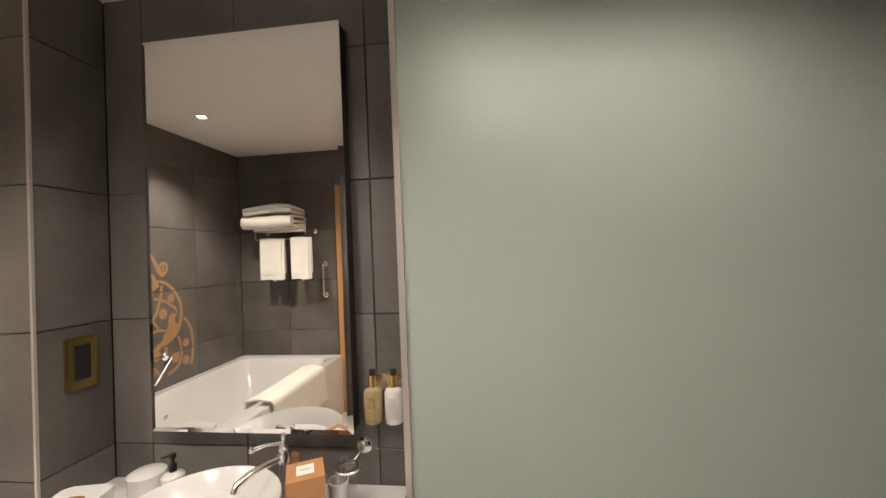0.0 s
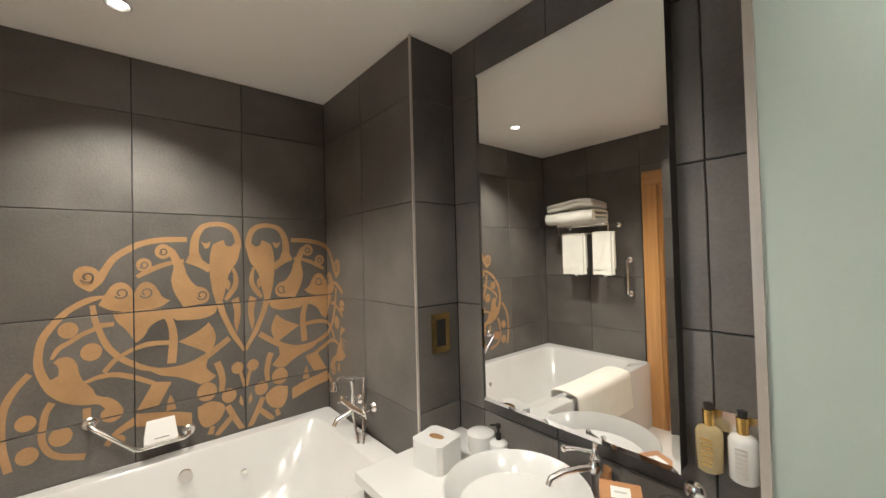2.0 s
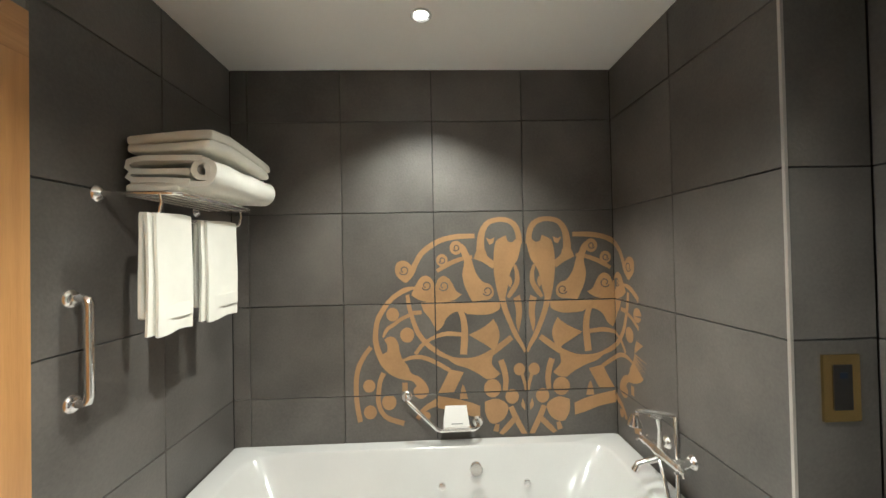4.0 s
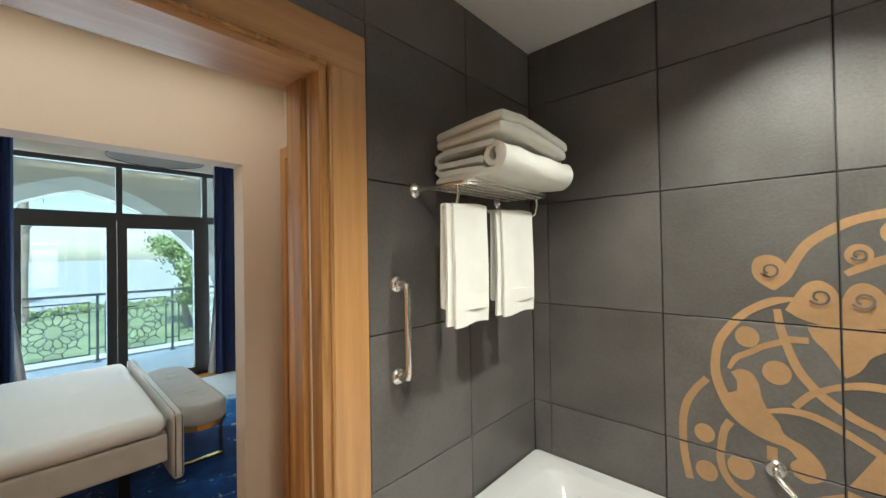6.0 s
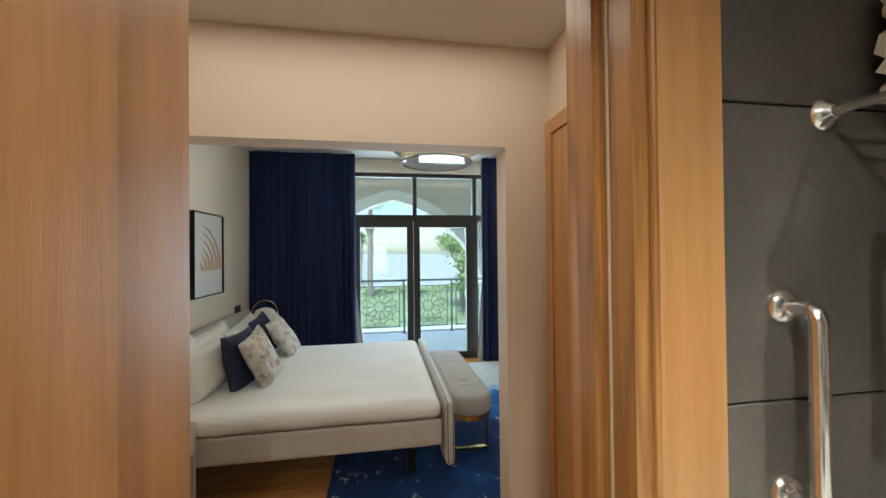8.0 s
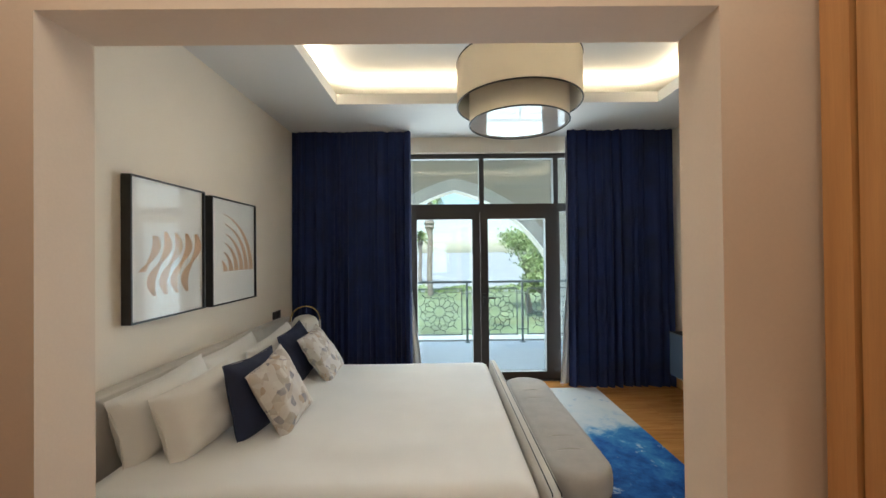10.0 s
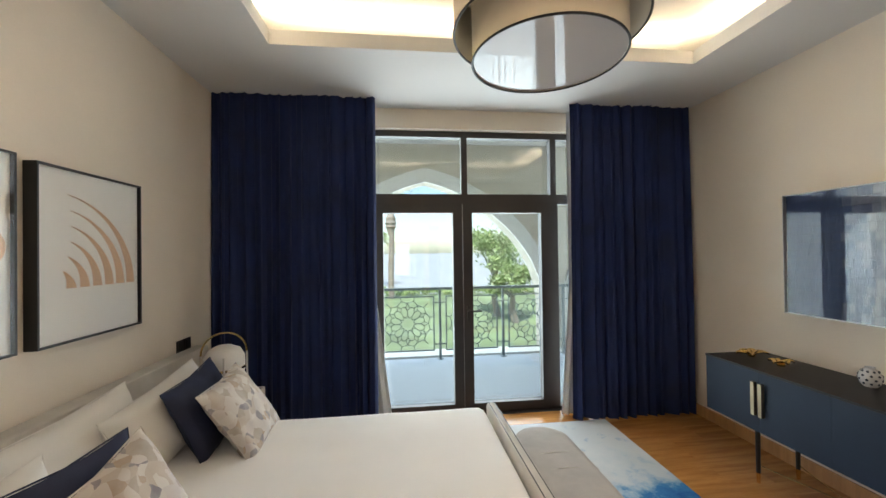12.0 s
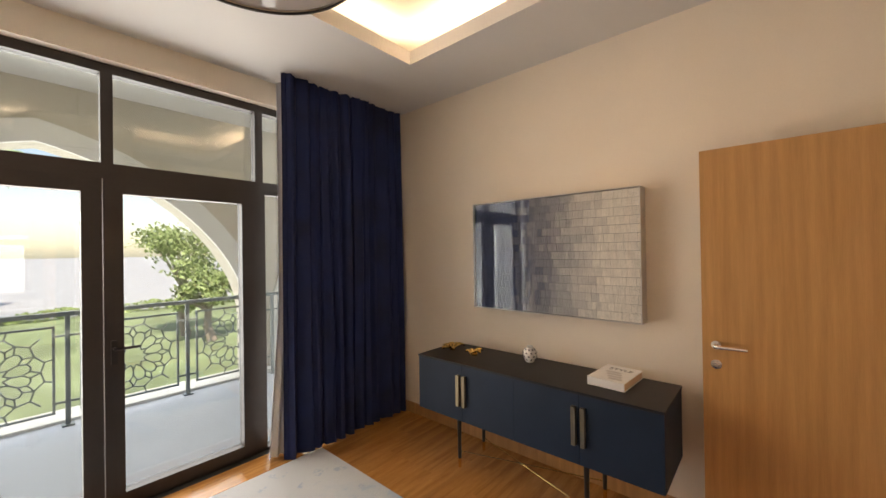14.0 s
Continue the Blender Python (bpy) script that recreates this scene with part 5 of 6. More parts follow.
def book():
    t = thing("book", (-3.50, -3.745, 0.81), "thick white coffee-table book titled STYLE", "book", rz=-4)
    x, y = 0.155, 0.105
    part("pages", box(-x + 0.004, x - 0.005, -y + 0.004, y - 0.004, 0.004, 0.044), M_PAPERSH, t, local=True)
    part("cover", box(-x, x, -y, y, 0.044, 0.048), M_PAPER, t, local=True, bevel=0.001)
    part("back_cover", box(-x, x, -y, y, 0.0, 0.004), M_PAPER, t, local=True, bevel=0.001)
    part("spine", box(x - 0.004, x, -y, y, 0.0, 0.048), M_PAPER, t, local=True, bevel=0.001)
    cu = bpy.data.curves.new("title", "FONT")
    cu.body, cu.size, cu.extrude, cu.align_x, cu.align_y = "STYLE", 0.052, 0.0003, "CENTER", "CENTER"
    ob = new("title", cu)
    dg = bpy.context.evaluated_depsgraph_get()
    me = bpy.data.meshes.new_from_object(ob.evaluated_get(dg))
    bpy.data.objects.remove(ob)
    me.materials.clear()
    me.materials.append(M_BLACK)
    tt = new("title", me)
    tt.location, tt.rotation_euler, tt.parent = (-0.08, 0.005, 0.0485), (0, 0, radians(90)), t
    for k in range(4):
        part("picture_patch", box(-0.03 + 0.04 * k, 0.0 + 0.04 * k, -0.06 + 0.02 * k, 0.03 + 0.015 * k, 0.0481, 0.0484 + 0.0001 * k), M_TRIM, t, "grey cover print", local=True)


book()

# rug
def rug_material():
    m = bpy.data.materials.new("abstract_rug")
    m.use_nodes = True
    n, l = m.node_tree.nodes, m.node_tree.links
    b = n["Principled BSDF"]
    b.inputs["Roughness"].default_value = 0.95
    b.inputs["Specular IOR Level"].default_value = 0.15
    tc = n.new("ShaderNodeTexCoord")
    sep = n.new("ShaderNodeSeparateXYZ")
    l.new(tc.outputs["Object"], sep.inputs[0])
    big, mid, fine = n.new("ShaderNodeTexNoise"), n.new("ShaderNodeTexNoise"), n.new("ShaderNodeTexNoise")
    for q, sc, dt, rg in ((big, 1.3, 8, 0.62), (mid, 4.0, 10, 0.75), (fine, 160, 3, 0.5)):
        q.inputs["Scale"].default_value, q.inputs["Detail"].default_value, q.inputs["Roughness"].default_value = sc, dt, rg
        l.new(tc.outputs["Object"], q.inputs["Vector"])
    mr = n.new("ShaderNodeMapRange")
    l.new(sep.outputs["Y"], mr.inputs["Value"])
    mr.inputs["From Min"].default_value, mr.inputs["From Max"].default_value = 0.4, -1.6
    def math_(op, a, b_, c=None):
        q = n.new("ShaderNodeMath")
        q.operation = op
        for i, v in enumerate((a, b_, c)):
            if v is None:
                continue
            if isinstance(v, (int, float)):
                q.inputs[i].default_value = v
            else:
                l.new(v, q.inputs[i])
        return q.outputs[0]
    s1 = math_("MULTIPLY_ADD", mr.outputs[0], 0.78, big.outputs["Fac"])
    s2 = math_("MULTIPLY_ADD", mid.outputs["Fac"], 0.55, s1)
    cr = n.new("ShaderNodeValToRGB")
    l.new(math_("SUBTRACT", s2, 0.44), cr.inputs[0])
    e = cr.color_ramp.elements
    e[0].position, e[0].color = 0.28, (0.010, 0.030, 0.11, 1)
    e[1].position, e[1].color = 0.86, (0.62, 0.64, 0.64, 1)
    for p, c in ((0.40, (0.012, 0.05, 0.19)), (0.50, (0.02, 0.12, 0.36)), (0.60, (0.05, 0.22, 0.46)), (0.66, (0.30, 0.45, 0.58)), (0.74, (0.55, 0.60, 0.62))):
        q = e.new(p)
        q.color = (*c, 1)
    spl, rim = n.new("ShaderNodeTexNoise"), n.new("ShaderNodeMapRange")
    spl.inputs["Scale"].default_value, spl.inputs["Detail"].default_value, spl.inputs["Roughness"].default_value = 5.5, 9, 0.72
    l.new(tc.outputs["Object"], spl.inputs["Vector"])
    l.new(spl.outputs["Fac"], rim.inputs["Value"])
    rim.inputs["From Min"].default_value, rim.inputs["From Max"].default_value = 0.60, 0.66
    mx = n.new("ShaderNodeMix")
    mx.data_type = "RGBA"
    mx.inputs["B"].default_value = (0.42, 0.50, 0.58, 1)
    l.new(cr.outputs[0], mx.inputs["A"])
    l.new(rim.outputs[0], mx.inputs["Factor"])
    l.new(mx.outputs["Result"], b.inputs["Base Color"])
    bp = n.new("ShaderNodeBump")
    bp.inputs["Strength"].default_value, bp.inputs["Distance"].default_value = 0.6, 0.01
    l.new(fine.outputs["Fac"], bp.inputs["Height"])
    l.new(bp.outputs[0], b.inputs["Normal"])
    return m


t = thing("rug", (-1.7, -4.3, 0), "large abstract carpet fading from deep blue to white", "rug")
bm = rounded(-2.765, -0.62, -5.83, -2.75, 0.001, 0.016, 0.005, n=14)
part("carpet_field", bm, rug_material(), t, smooth=True)


def picture(y0, y1, z0, z1, kind_):
    lab = "black-framed cut-paper relief of wavy blades" if kind_ == "wave" else "black-framed cut-paper relief of nested arcs"
    t = thing("framed_picture", (EX, (y0 + y1) / 2, (z0 + z1) / 2), lab, "picture", "framed reliefs")
    x0, x1, e = 0.70, EX - 0.001, 0.009
    for b in ((y0, y0 + e, z0, z1), (y1 - e, y1, z0, z1), (y0 + e, y1 - e, z0, z0 + e), (y0 + e, y1 - e, z1 - e, z1)):
        part("frame_side", box(x0, x1, *b), M_BLACK, t)
    part("backing", box(x0 + 0.018, x1, y0 + e, y1 - e, z0 + e, z1 - e), M_PAPER, t)
    p = part("glass", box(x0 + 0.001, x0 + 0.003, y0 + e, y1 - e, z0 + e, z1 - e), M_PICGLASS, t)
    p.visible_shadow = False
    w, h = y1 - y0, z1 - z0
    n = 5 if kind_ == "wave" else 6
    for k in range(n):
        def f(u, v, k=k):
            if kind_ == "wave":
                if k == 0:
                    u = 0.38 + 0.55 * u
                yy = y1 - w * (0.13 + 0.148 * k + 0.14 * u - 0.07 * math.sin(2 * math.pi * u))
                zz = z0 + h * (0.17 + 0.46 * u)
                wd = 0.004 + 0.045 * abs(math.sin(2 * math.pi * u)) ** 0.8
            else:
                r = 0.10 + 0.078 * k
                a = u * math.radians(min(90, 62 + 4 * k))
                yy = y1 - w * 0.15 - r * math.cos(a)
                zz = z0 + h * 0.31 + r * 0.92 * math.sin(a)
                wd = 0.036 * (1 - u) ** 0.7 + 0.002
                return (x0 + 0.0175 - 0.016 * (1 - v) * (1 - u * 0.7), yy + wd * v, zz)
            return (x0 + 0.0175 - 0.014 * (1 - v), yy + wd * (v - 0.5), zz)
        # blades browner than the card, with the relief's shading in their colour
        part("paper_blade", grid(24, 4, f, 0.0008), M_PAPERSH, t, smooth=True)


picture(-4.175, -3.535, 1.222, 2.05, "wave")
picture(-4.91, -4.26, 1.215, 2.04, "arc")


def wall_art():
    y0, y1, z0, z1 = -4.885, -3.62, 1.145, 1.995
    t = thing("wall_art", (WX, (y0 + y1) / 2, (z0 + z1) / 2), "panel of small overlapping tiles fading navy to silver, under gloss", "wall art")
    part("box_frame", box(WX + 0.001, -3.652, y0, y1, z0, z1), M_TRIM, t, "slim pale metal edge")
    part("backing", box(-3.6518, -3.651, y0 + 0.004, y1 - 0.004, z0 + 0.004, z1 - 0.004), M_BLACK, t)
    g = part("gloss_sheet", box(-3.622, -3.619, y0 + 0.001, y1 - 0.001, z0 + 0.001, z1 - 0.001), M_ARTGLASS, t)
    g.visible_shadow = False
    for a, b, c, d_ in ((y0, y0 + 0.004, z0, z1), (y1 - 0.004, y1, z0, z1), (y0 + 0.004, y1 - 0.004, z0, z0 + 0.004), (y0 + 0.004, y1 - 0.004, z1 - 0.004, z1)):
        part("edge", box(-3.652, -3.6185, a, b, c, d_), M_TRIM, t)
    rnd = random.Random(3)
    cols = []
    for k in range(9):
        q = k / 8
        c = [a * (1 - q ** 1.3) + b_ * q ** 1.3 for a, b_ in zip((0.012, 0.03, 0.09), (0.74, 0.68, 0.58))]
        cols.append(mat("art_tile_%s" % "abcdefghi"[k], tuple(c), 0.5, metal=0.1 * q, var=0.15, scale=14, fine=60, bump=0.25))
    meshes = {}
    zz, row = z0 + 0.006, 0
    hh = (z1 - z0 - 0.012) / 15
    while row < 15:
        y = y0 + 0.006 - rnd.uniform(0, 0.03)
        while y < y1 - 0.007:
            w = rnd.choice((0.026, 0.034, 0.042, 0.05))
            a, b = max(y, y0 + 0.005), min(y + w, y1 - 0.005)
            if b - a > 0.008:
                q = min(8, max(0, int(((a - y0) / (y1 - y0) * 1.75 - 0.36 + rnd.uniform(-0.09, 0.09)) * 8)))
                key = (round(b - a, 3), q)
                if key not in meshes:
                    me = bpy.data.meshes.new("art_tile")
                    bm = box(0, 0.006, 0, key[0] - 0.0015, 0, hh - 0.002)
                    for v in bm.verts:
                        if v.co.z > 0.01 and v.co.x > 0.001:
                            v.co.x -= 0.003
                    bm.to_mesh(me)
                    bm.free()
                    me.materials.append(cols[q])
                    meshes[key] = me
                ob = new("art_tile", meshes[key])
                ob.location = (-3.650 + rnd.uniform(0, 0.003) - WX, a - (y0 + y1) / 2, zz - (z0 + z1) / 2)
                ob.parent = t
            y += w
        zz += hh
        row += 1


M_ARTGLASS = glass("art_gloss", (0.97, 0.98, 0.99), 0.01, 0.035, 0.45)
wall_art()

d = thing("door_3", (-3.56, -2.9, 0), "plain oak veneered bedroom door, standing open beside the wall", "door", kind=S)
part("leaf", box(-3.57, -3.53, -3.31, -2.52, 0.01, 2.125), M_OAK, d, bevel=0.003)
h = part("door_handle", tube([(-3.53, -3.25, 1.10), (-3.475, -3.25, 1.10), (-3.47, -3.24, 1.10), (-3.47, -3.12, 1.10)], 0.009, 12), M_CHROME, d, "satin chrome lever handle", smooth=True)
part("rose", lathe([(0, 0.008), (0.022, 0.008), (0.025, 0)], (-3.53, -3.25, 1.10), axis=(1, 0, 0)), M_CHROME, h, smooth=True)
part("key_rose", lathe([(0, 0.02), (0.009, 0.02), (0.01, 0.008), (0.024, 0.007), (0.025, 0)], (-3.53, -3.25, 1.0), axis=(1, 0, 0)), M_CHROME, d, smooth=True)


def pendant():
    c = (-1.54, -4.12)
    t = thing("pendant_lamp", (*c, 3.3), "cream two-tier drum pendant lamp with thin dark rims", "ceiling light")
    part("rod", tube([(*c, 3.3), (*c, 2.9)], 0.008), M_BLACK, t, smooth=True)
    part("canopy", lathe([(0, 3.27), (0.06, 3.27), (0.06, 3.3)], (*c, 0)), M_TRIM, t, smooth=True)
    o = part("outer_shade", lathe([(0.43, 2.63), (0.43, 2.93), (0.426, 2.93), (0.426, 2.63), (0.43, 2.63)], (*c, 0), 64), M_SHADE, t, smooth=True)
    i = part("inner_shade", lathe([(0.345, 2.50), (0.345, 2.78), (0.341, 2.78), (0.341, 2.50), (0.345, 2.50)], (*c, 0), 64), M_SHADE, t, smooth=True)
    part("top_disc", lathe([(0.0, 2.925), (0.424, 2.925)], (*c, 0), 48), M_SHADE, t, smooth=True)
    part("diffuser", lathe([(0.0, 2.506), (0.34, 2.506), (0.34, 2.51), (0.0, 2.51)], (*c, 0), 64), M_DIFF, t, "glossy white diffuser disc", smooth=True)
    for r, z, par in ((0.43, 2.63, o), (0.43, 2.93, o), (0.345, 2.50, i)):
        part("rim", tube([(c[0] + r * math.cos(a * math.pi / 32), c[1] + r * math.sin(a * math.pi / 32), z) for a in range(64)], 0.0055, 6, closed=True), M_BLACK, par, "thin dark rim", smooth=True)


M_DIFF = mat("gloss_diffuser", (0.50, 0.46, 0.42), 0.04, var=0.0, bump=0.0, spec=0.5)
M_DIFF.node_tree.nodes["Principled BSDF"].inputs["Coat Weight"].default_value = 0.3
pendant()


def nightstand(x, y, label):
    t = thing("nightstand", (x, y, 0), label, "nightstand", "bedside tables")
    x0, x1, y0, y1 = x - 0.22, x + 0.25, y - 0.24, y + 0.24
    part("tray_top", box(x0 + 0.012, x1, y0 + 0.012, y1 - 0.012, 0.555, 0.57), M_OAKDARK, t)
    for b in ((x0, x0 + 0.012, y0, y1, 0.42, 0.60), (x0 + 0.012, x1, y0, y0 + 0.012, 0.42, 0.60), (x0 + 0.012, x1, y1 - 0.012, y1, 0.42, 0.60)):
        part("side", box(*b), M_BEDFAB, t, bevel=0.002)
    part("drawer", box(x0 + 0.012, x1, y0 + 0.012, y1 - 0.012, 0.42, 0.555), M_OAK, t)
    for yy in (y0 + 0.006, y1 - 0.03):
        part("panel_leg", box(x0, x1, yy, yy + 0.024, 0.0, 0.42), M_BEDFAB, t, bevel=0.002)


nightstand(0.42, -5.26, "oatmeal bedside table with an oak tray top by the window")
nightstand(0.36, -2.79, "oatmeal bedside table with an oak tray top near the opening")


def bed_lamp(c):
    t = thing("table_lamp", c, "table lamp with white glass shade and arched brass carrying handle", "table lamp")
    z = c[2]
    part("globe", lathe([(0, 0.42), (0.05, 0.415), (0.1, 0.39), (0.128, 0.34), (0.13, 0.30), (0.13, 0.27)], c, 36), M_OPAL, t, smooth=True)
    part("lower_glass", lathe([(0.13, 0.255), (0.125, 0.22), (0.10, 0.18), (0.0, 0.17)], c, 36), M_OPAL, t, smooth=True)
    part("band", lathe([(0.134, 0.255), (0.134, 0.272), (0.128, 0.272), (0.128, 0.255)], c, 36), M_BRASS, t, smooth=True)
    for a in (0.4, math.pi * 0.5 + 0.4, math.pi + 0.4, math.pi * 1.5 + 0.4):
        x, y = c[0] + 0.14 * math.cos(a), c[1] + 0.14 * math.sin(a)
        part("leg", tube([(x, y, z), (x, y, z + 0.36)], 0.007), M_TRIM, t, smooth=True)
    ux, uy = 0.14 * math.cos(0.4), 0.14 * math.sin(0.4)
    part("handle", tube([(c[0] + ux * math.cos(q), c[1] + uy * math.cos(q), z + 0.36 + 0.145 * math.sin(q)) for q in [math.pi * k / 16 for k in range(17)]], 0.006, 8), M_BRASS, t, "arched brass handle", smooth=True)
    part("base_ring", lathe([(0.12, 0), (0.15, 0), (0.15, 0.012), (0.12, 0.012), (0.12, 0)], c, 36), M_TRIM, t, smooth=True)


M_OPAL = mat("opal_glass", (0.75, 0.72, 0.68), 0.3, var=0.01, bump=0.0, coat=0.3)
bed_lamp((0.38, -5.24, 0.571))
t = thing("light_switch", (EX, -5.42, 0.87), "pair of dark bronze switch plates beside the bed", "switch")
for y in (-5.395, -5.485):
    p = part("plate", box(EX - 0.009, EX - 0.0005, y - 0.042, y + 0.042, 0.915, 1.0), M_BRONZE, t, bevel=0.002)
    part("rocker", box(EX - 0.013, EX - 0.009, y - 0.02, y + 0.02, 0.93, 0.985), M_BLACK, p, bevel=0.001)

# sheer curtains beside the glass
for edge, sgn, show in ((-0.638, -1, 0.13), (-2.47, 1, 0.07)):
    t = thing("sheer_curtain", (edge, -5.98, 0), "white sheer curtain drawn back beside the heavy one", "curtain", "sheer curtains")
    def f(u, v, edge=edge, sgn=sgn, show=show):
        vis = show * max(0.0, 1 - v / 0.42) - 0.02 * min(1, v / 0.42)
        start = edge - sgn * 0.22
        return (start + (0.22 + vis) * sgn * u, -5.99 + 0.018 * math.sin(u * 26) + 0.01 * math.sin(3 * v), 0.012 + 2.98 * v)
    part("drape", grid(40, 16, f, 0.002), M_LINEN, t, smooth=True)

# skirting boards
for n, b in (("baseboard", (WX + 0.001, WX + 0.016, SY, -3.35, 0, 0.1)), ("baseboard", (VX0 - 0.0, -1.63, VY, VY + 0.014, 0, 0.1)), ("baseboard", (-1.63, -1.616, NY, VY, 0, 0.1)), ("baseboard", (-0.074, -0.06, NY, VY, 0, 0.1)), ("baseboard", (-0.06, VX1, VY, VY + 0.014, 0, 0.1)), ("baseboard", (WX, -1.63, NY - 0.015, NY - 0.001, 0, 0.1)), ("baseboard", (-2.47, WX0, SY, SY + 0.014, 0, 0.1))):
    part(n, box(min(b[0], b[1]), max(b[0], b[1]), *b[2:]), M_OAK, kind=S, label="low oak skirting board", bevel=0.002)


def railing():
    t = thing("balcony_railing", (-1.5, -8.15, 0), "grey-green metal balcony railing with pierced star panels", "railing", kind=S)
    y = -8.15
    part("handrail", box(-6.4, 3.4, y - 0.03, y + 0.03, 1.045, 1.085), M_RAIL, t, bevel=0.006)
    for k in range(-2, 7):
        x = -1.44 - 0.985 * (k - 3 + 1)
        p = part("post", box(x - 0.018, x + 0.018, y - 0.018, y + 0.018, 0.0, 1.045), M_RAIL, t)
        part("base_plate", box(x - 0.045, x + 0.045, y - 0.045, y + 0.045, -0.009, 0.004), M_RAIL, p)
        a, b, z0, z1 = x + 0.085, x + 0.9, 0.12, 0.955
        g = part("panel_frame", (lambda bm: (box(a, a + 0.02, y - 0.01, y + 0.01, z0, z1, bm), box(b - 0.02, b, y - 0.01, y + 0.01, z0, z1, bm), box(a + 0.02, b - 0.02, y - 0.01, y + 0.01, z0, z0 + 0.02, bm), box(a + 0.02, b - 0.02, y - 0.01, y + 0.01, z1 - 0.02, z1, bm), bm)[-1])(bmesh.new()), M_RAIL, t)
        for zz in (z0 + 0.1, z1 - 0.1):
            part("lug", box(x + 0.018, a, y - 0.006, y + 0.006, zz - 0.01, zz + 0.01), M_RAIL, g)
            part("lug", box(b, x + 0.985 - 0.018, y - 0.006, y + 0.006, zz - 0.01, zz + 0.01), M_RAIL, g)
        bm = bmesh.new()
        cx, cz = (a + b) / 2, (z0 + z1) / 2
        def line(p, q):
            tube([(p[0], y, p[1]), (q[0], y, q[1])], 0.0085, 4, bm)
        for ox, oz in ((cx, cz),):
            P = lambda r, q: (ox + r * math.cos(q), oz + r * math.sin(q))
            for j in range(12):
                q, w = 2 * math.pi * j / 12, math.radians(7)
                q2, q3 = q + math.pi / 12, q + math.pi / 6
                line(P(0.088, q2), P(0.135, q))
                line(P(0.088, q2), P(0.135, q3))
                line(P(0.135, q), P(0.20, q))
                for e in (-w, w):
                    line(P(0.20, q), P(0.25, q + e))
                    line(P(0.25, q + e), P(0.315, q))
                line(P(0.25, q + w), P(0.262, q2))
                line(P(0.262, q2), P(0.25, q3 - w))
                line(P(0.315, q), P(0.35, q2))
                line(P(0.35, q2), P(0.315, q3))
                if abs(ox - cx) < 0.01:
                    line(P(0.35, q2), P(0.44, q2))
        for co, no in (((a + 0.018, 0, 0), (-1, 0, 0)), ((b - 0.018, 0, 0), (1, 0, 0)), ((0, 0, z0 + 0.018), (0, 0, -1)), ((0, 0, z1 - 0.018), (0, 0, 1))):
            bmesh.ops.bisect_plane(bm, geom=bm.verts[:] + bm.edges[:] + bm.faces[:], plane_co=co, plane_no=no, clear_outer=True)
        part("star_lattice", bm, M_RAIL, g)


railing()


# ---- pieces: tiles ----
def tile_mesh(name, w, h, mat_, d=0.012):
    """A tile, its back at y 0 and its face at -d, with softly worn edges."""
    bm = bmesh.new()
    e = 0.0022
    b = [bm.verts.new((x, 0, z)) for x, z in ((0, 0), (w, 0), (w, h), (0, h))]
    s = [bm.verts.new((x, -d + e, z)) for x, z in ((0, 0), (w, 0), (w, h), (0, h))]
    f = [bm.verts.new((x, -d, z)) for x, z in ((e, e), (w - e, e), (w - e, h - e), (e, h - e))]
    for k in range(4):
        q = (k + 1) % 4
        bm.faces.new((b[k], b[q], s[q], s[k]))
        bm.faces.new((s[k], s[q], f[q], f[k]))
    bm.faces.new(f)
    bmesh.ops.recalc_face_normals(bm, faces=bm.faces)
    me = bpy.data.meshes.new(name)
    bm.to_mesh(me)
    bm.free()
    me.materials.append(mat_)
    return me


TILES = {}


def tile_wall(parent, us, zs, at, facing, holes=()):
    """Tiles between the joints us and zs. facing: 's' looks to -y, 'n' to +y, 'e' to +x, 'w' to -x; at: the back plane."""
    g = 0.002
    rz = {"s": 0, "n": 180, "e": 90, "w": -90}[facing]
    for a, b in zip(us, us[1:]):
        for c, d in zip(zs, zs[1:]):
            if any(a >= h[0] - 0.01 and b <= h[1] + 0.01 and c >= h[2] - 0.01 and d <= h[3] + 0.01 for h in holes):
                continue
            w, h = round(b - a - 2 * g, 4), round(d - c - 2 * g, 4)
            if w < 0.01 or h < 0.01:
                continue
            if (w, h) not in TILES:
                TILES[w, h] = tile_mesh("tile", w, h, M_TILE)
            ob = new("tile", TILES[w, h])
            loc = {"s": (a + g, at, c + g), "n": (b - g, at, c + g), "e": (at, a + g, c + g), "w": (at, b - g, c + g)}[facing]
            ob.rotation_euler = (0, 0, radians(rz))
            ob.location = loc
            ob.parent = parent


T = 0.5235
tile_wall(walls["bath_w"], [BY0, -0.965, -0.44, 0.083, 0.606, BY1], ROWS_Z, BX0 - 0.012, "e")
tile_wall(walls["bath_n"], [BX0, -2.1, RX], ROWS_Z, BY1 + 0.012, "s")
tile_wall(walls["bath_n"], [BY1, BY2], ROWS_Z, RX - 0.012, "e")
tile_wall(walls["bath_m"], [RX, -1.40, -0.98, -0.435, -0.32], ROWS_Z, BY2 + 0.012, "s")
tile_wall(walls["shower"], [-0.32, 0.06, 0.583, 1.1, 1.4], ROWS_Z, 2.33, "s")
tile_wall(walls["bath_s"], [BX0, -2.1, -1.57], ROWS_Z, BY0 - 0.012, "n")
tile_wall(walls["bath_s"], [-1.57, -1.04, -0.57], [2.335, 2.408, BZ], BY0 - 0.012, "n")
tile_wall(walls["bath_s"], [-0.57, -0.04, 0.48, 1.0, 1.4], ROWS_Z, BY0 - 0.012, "n")
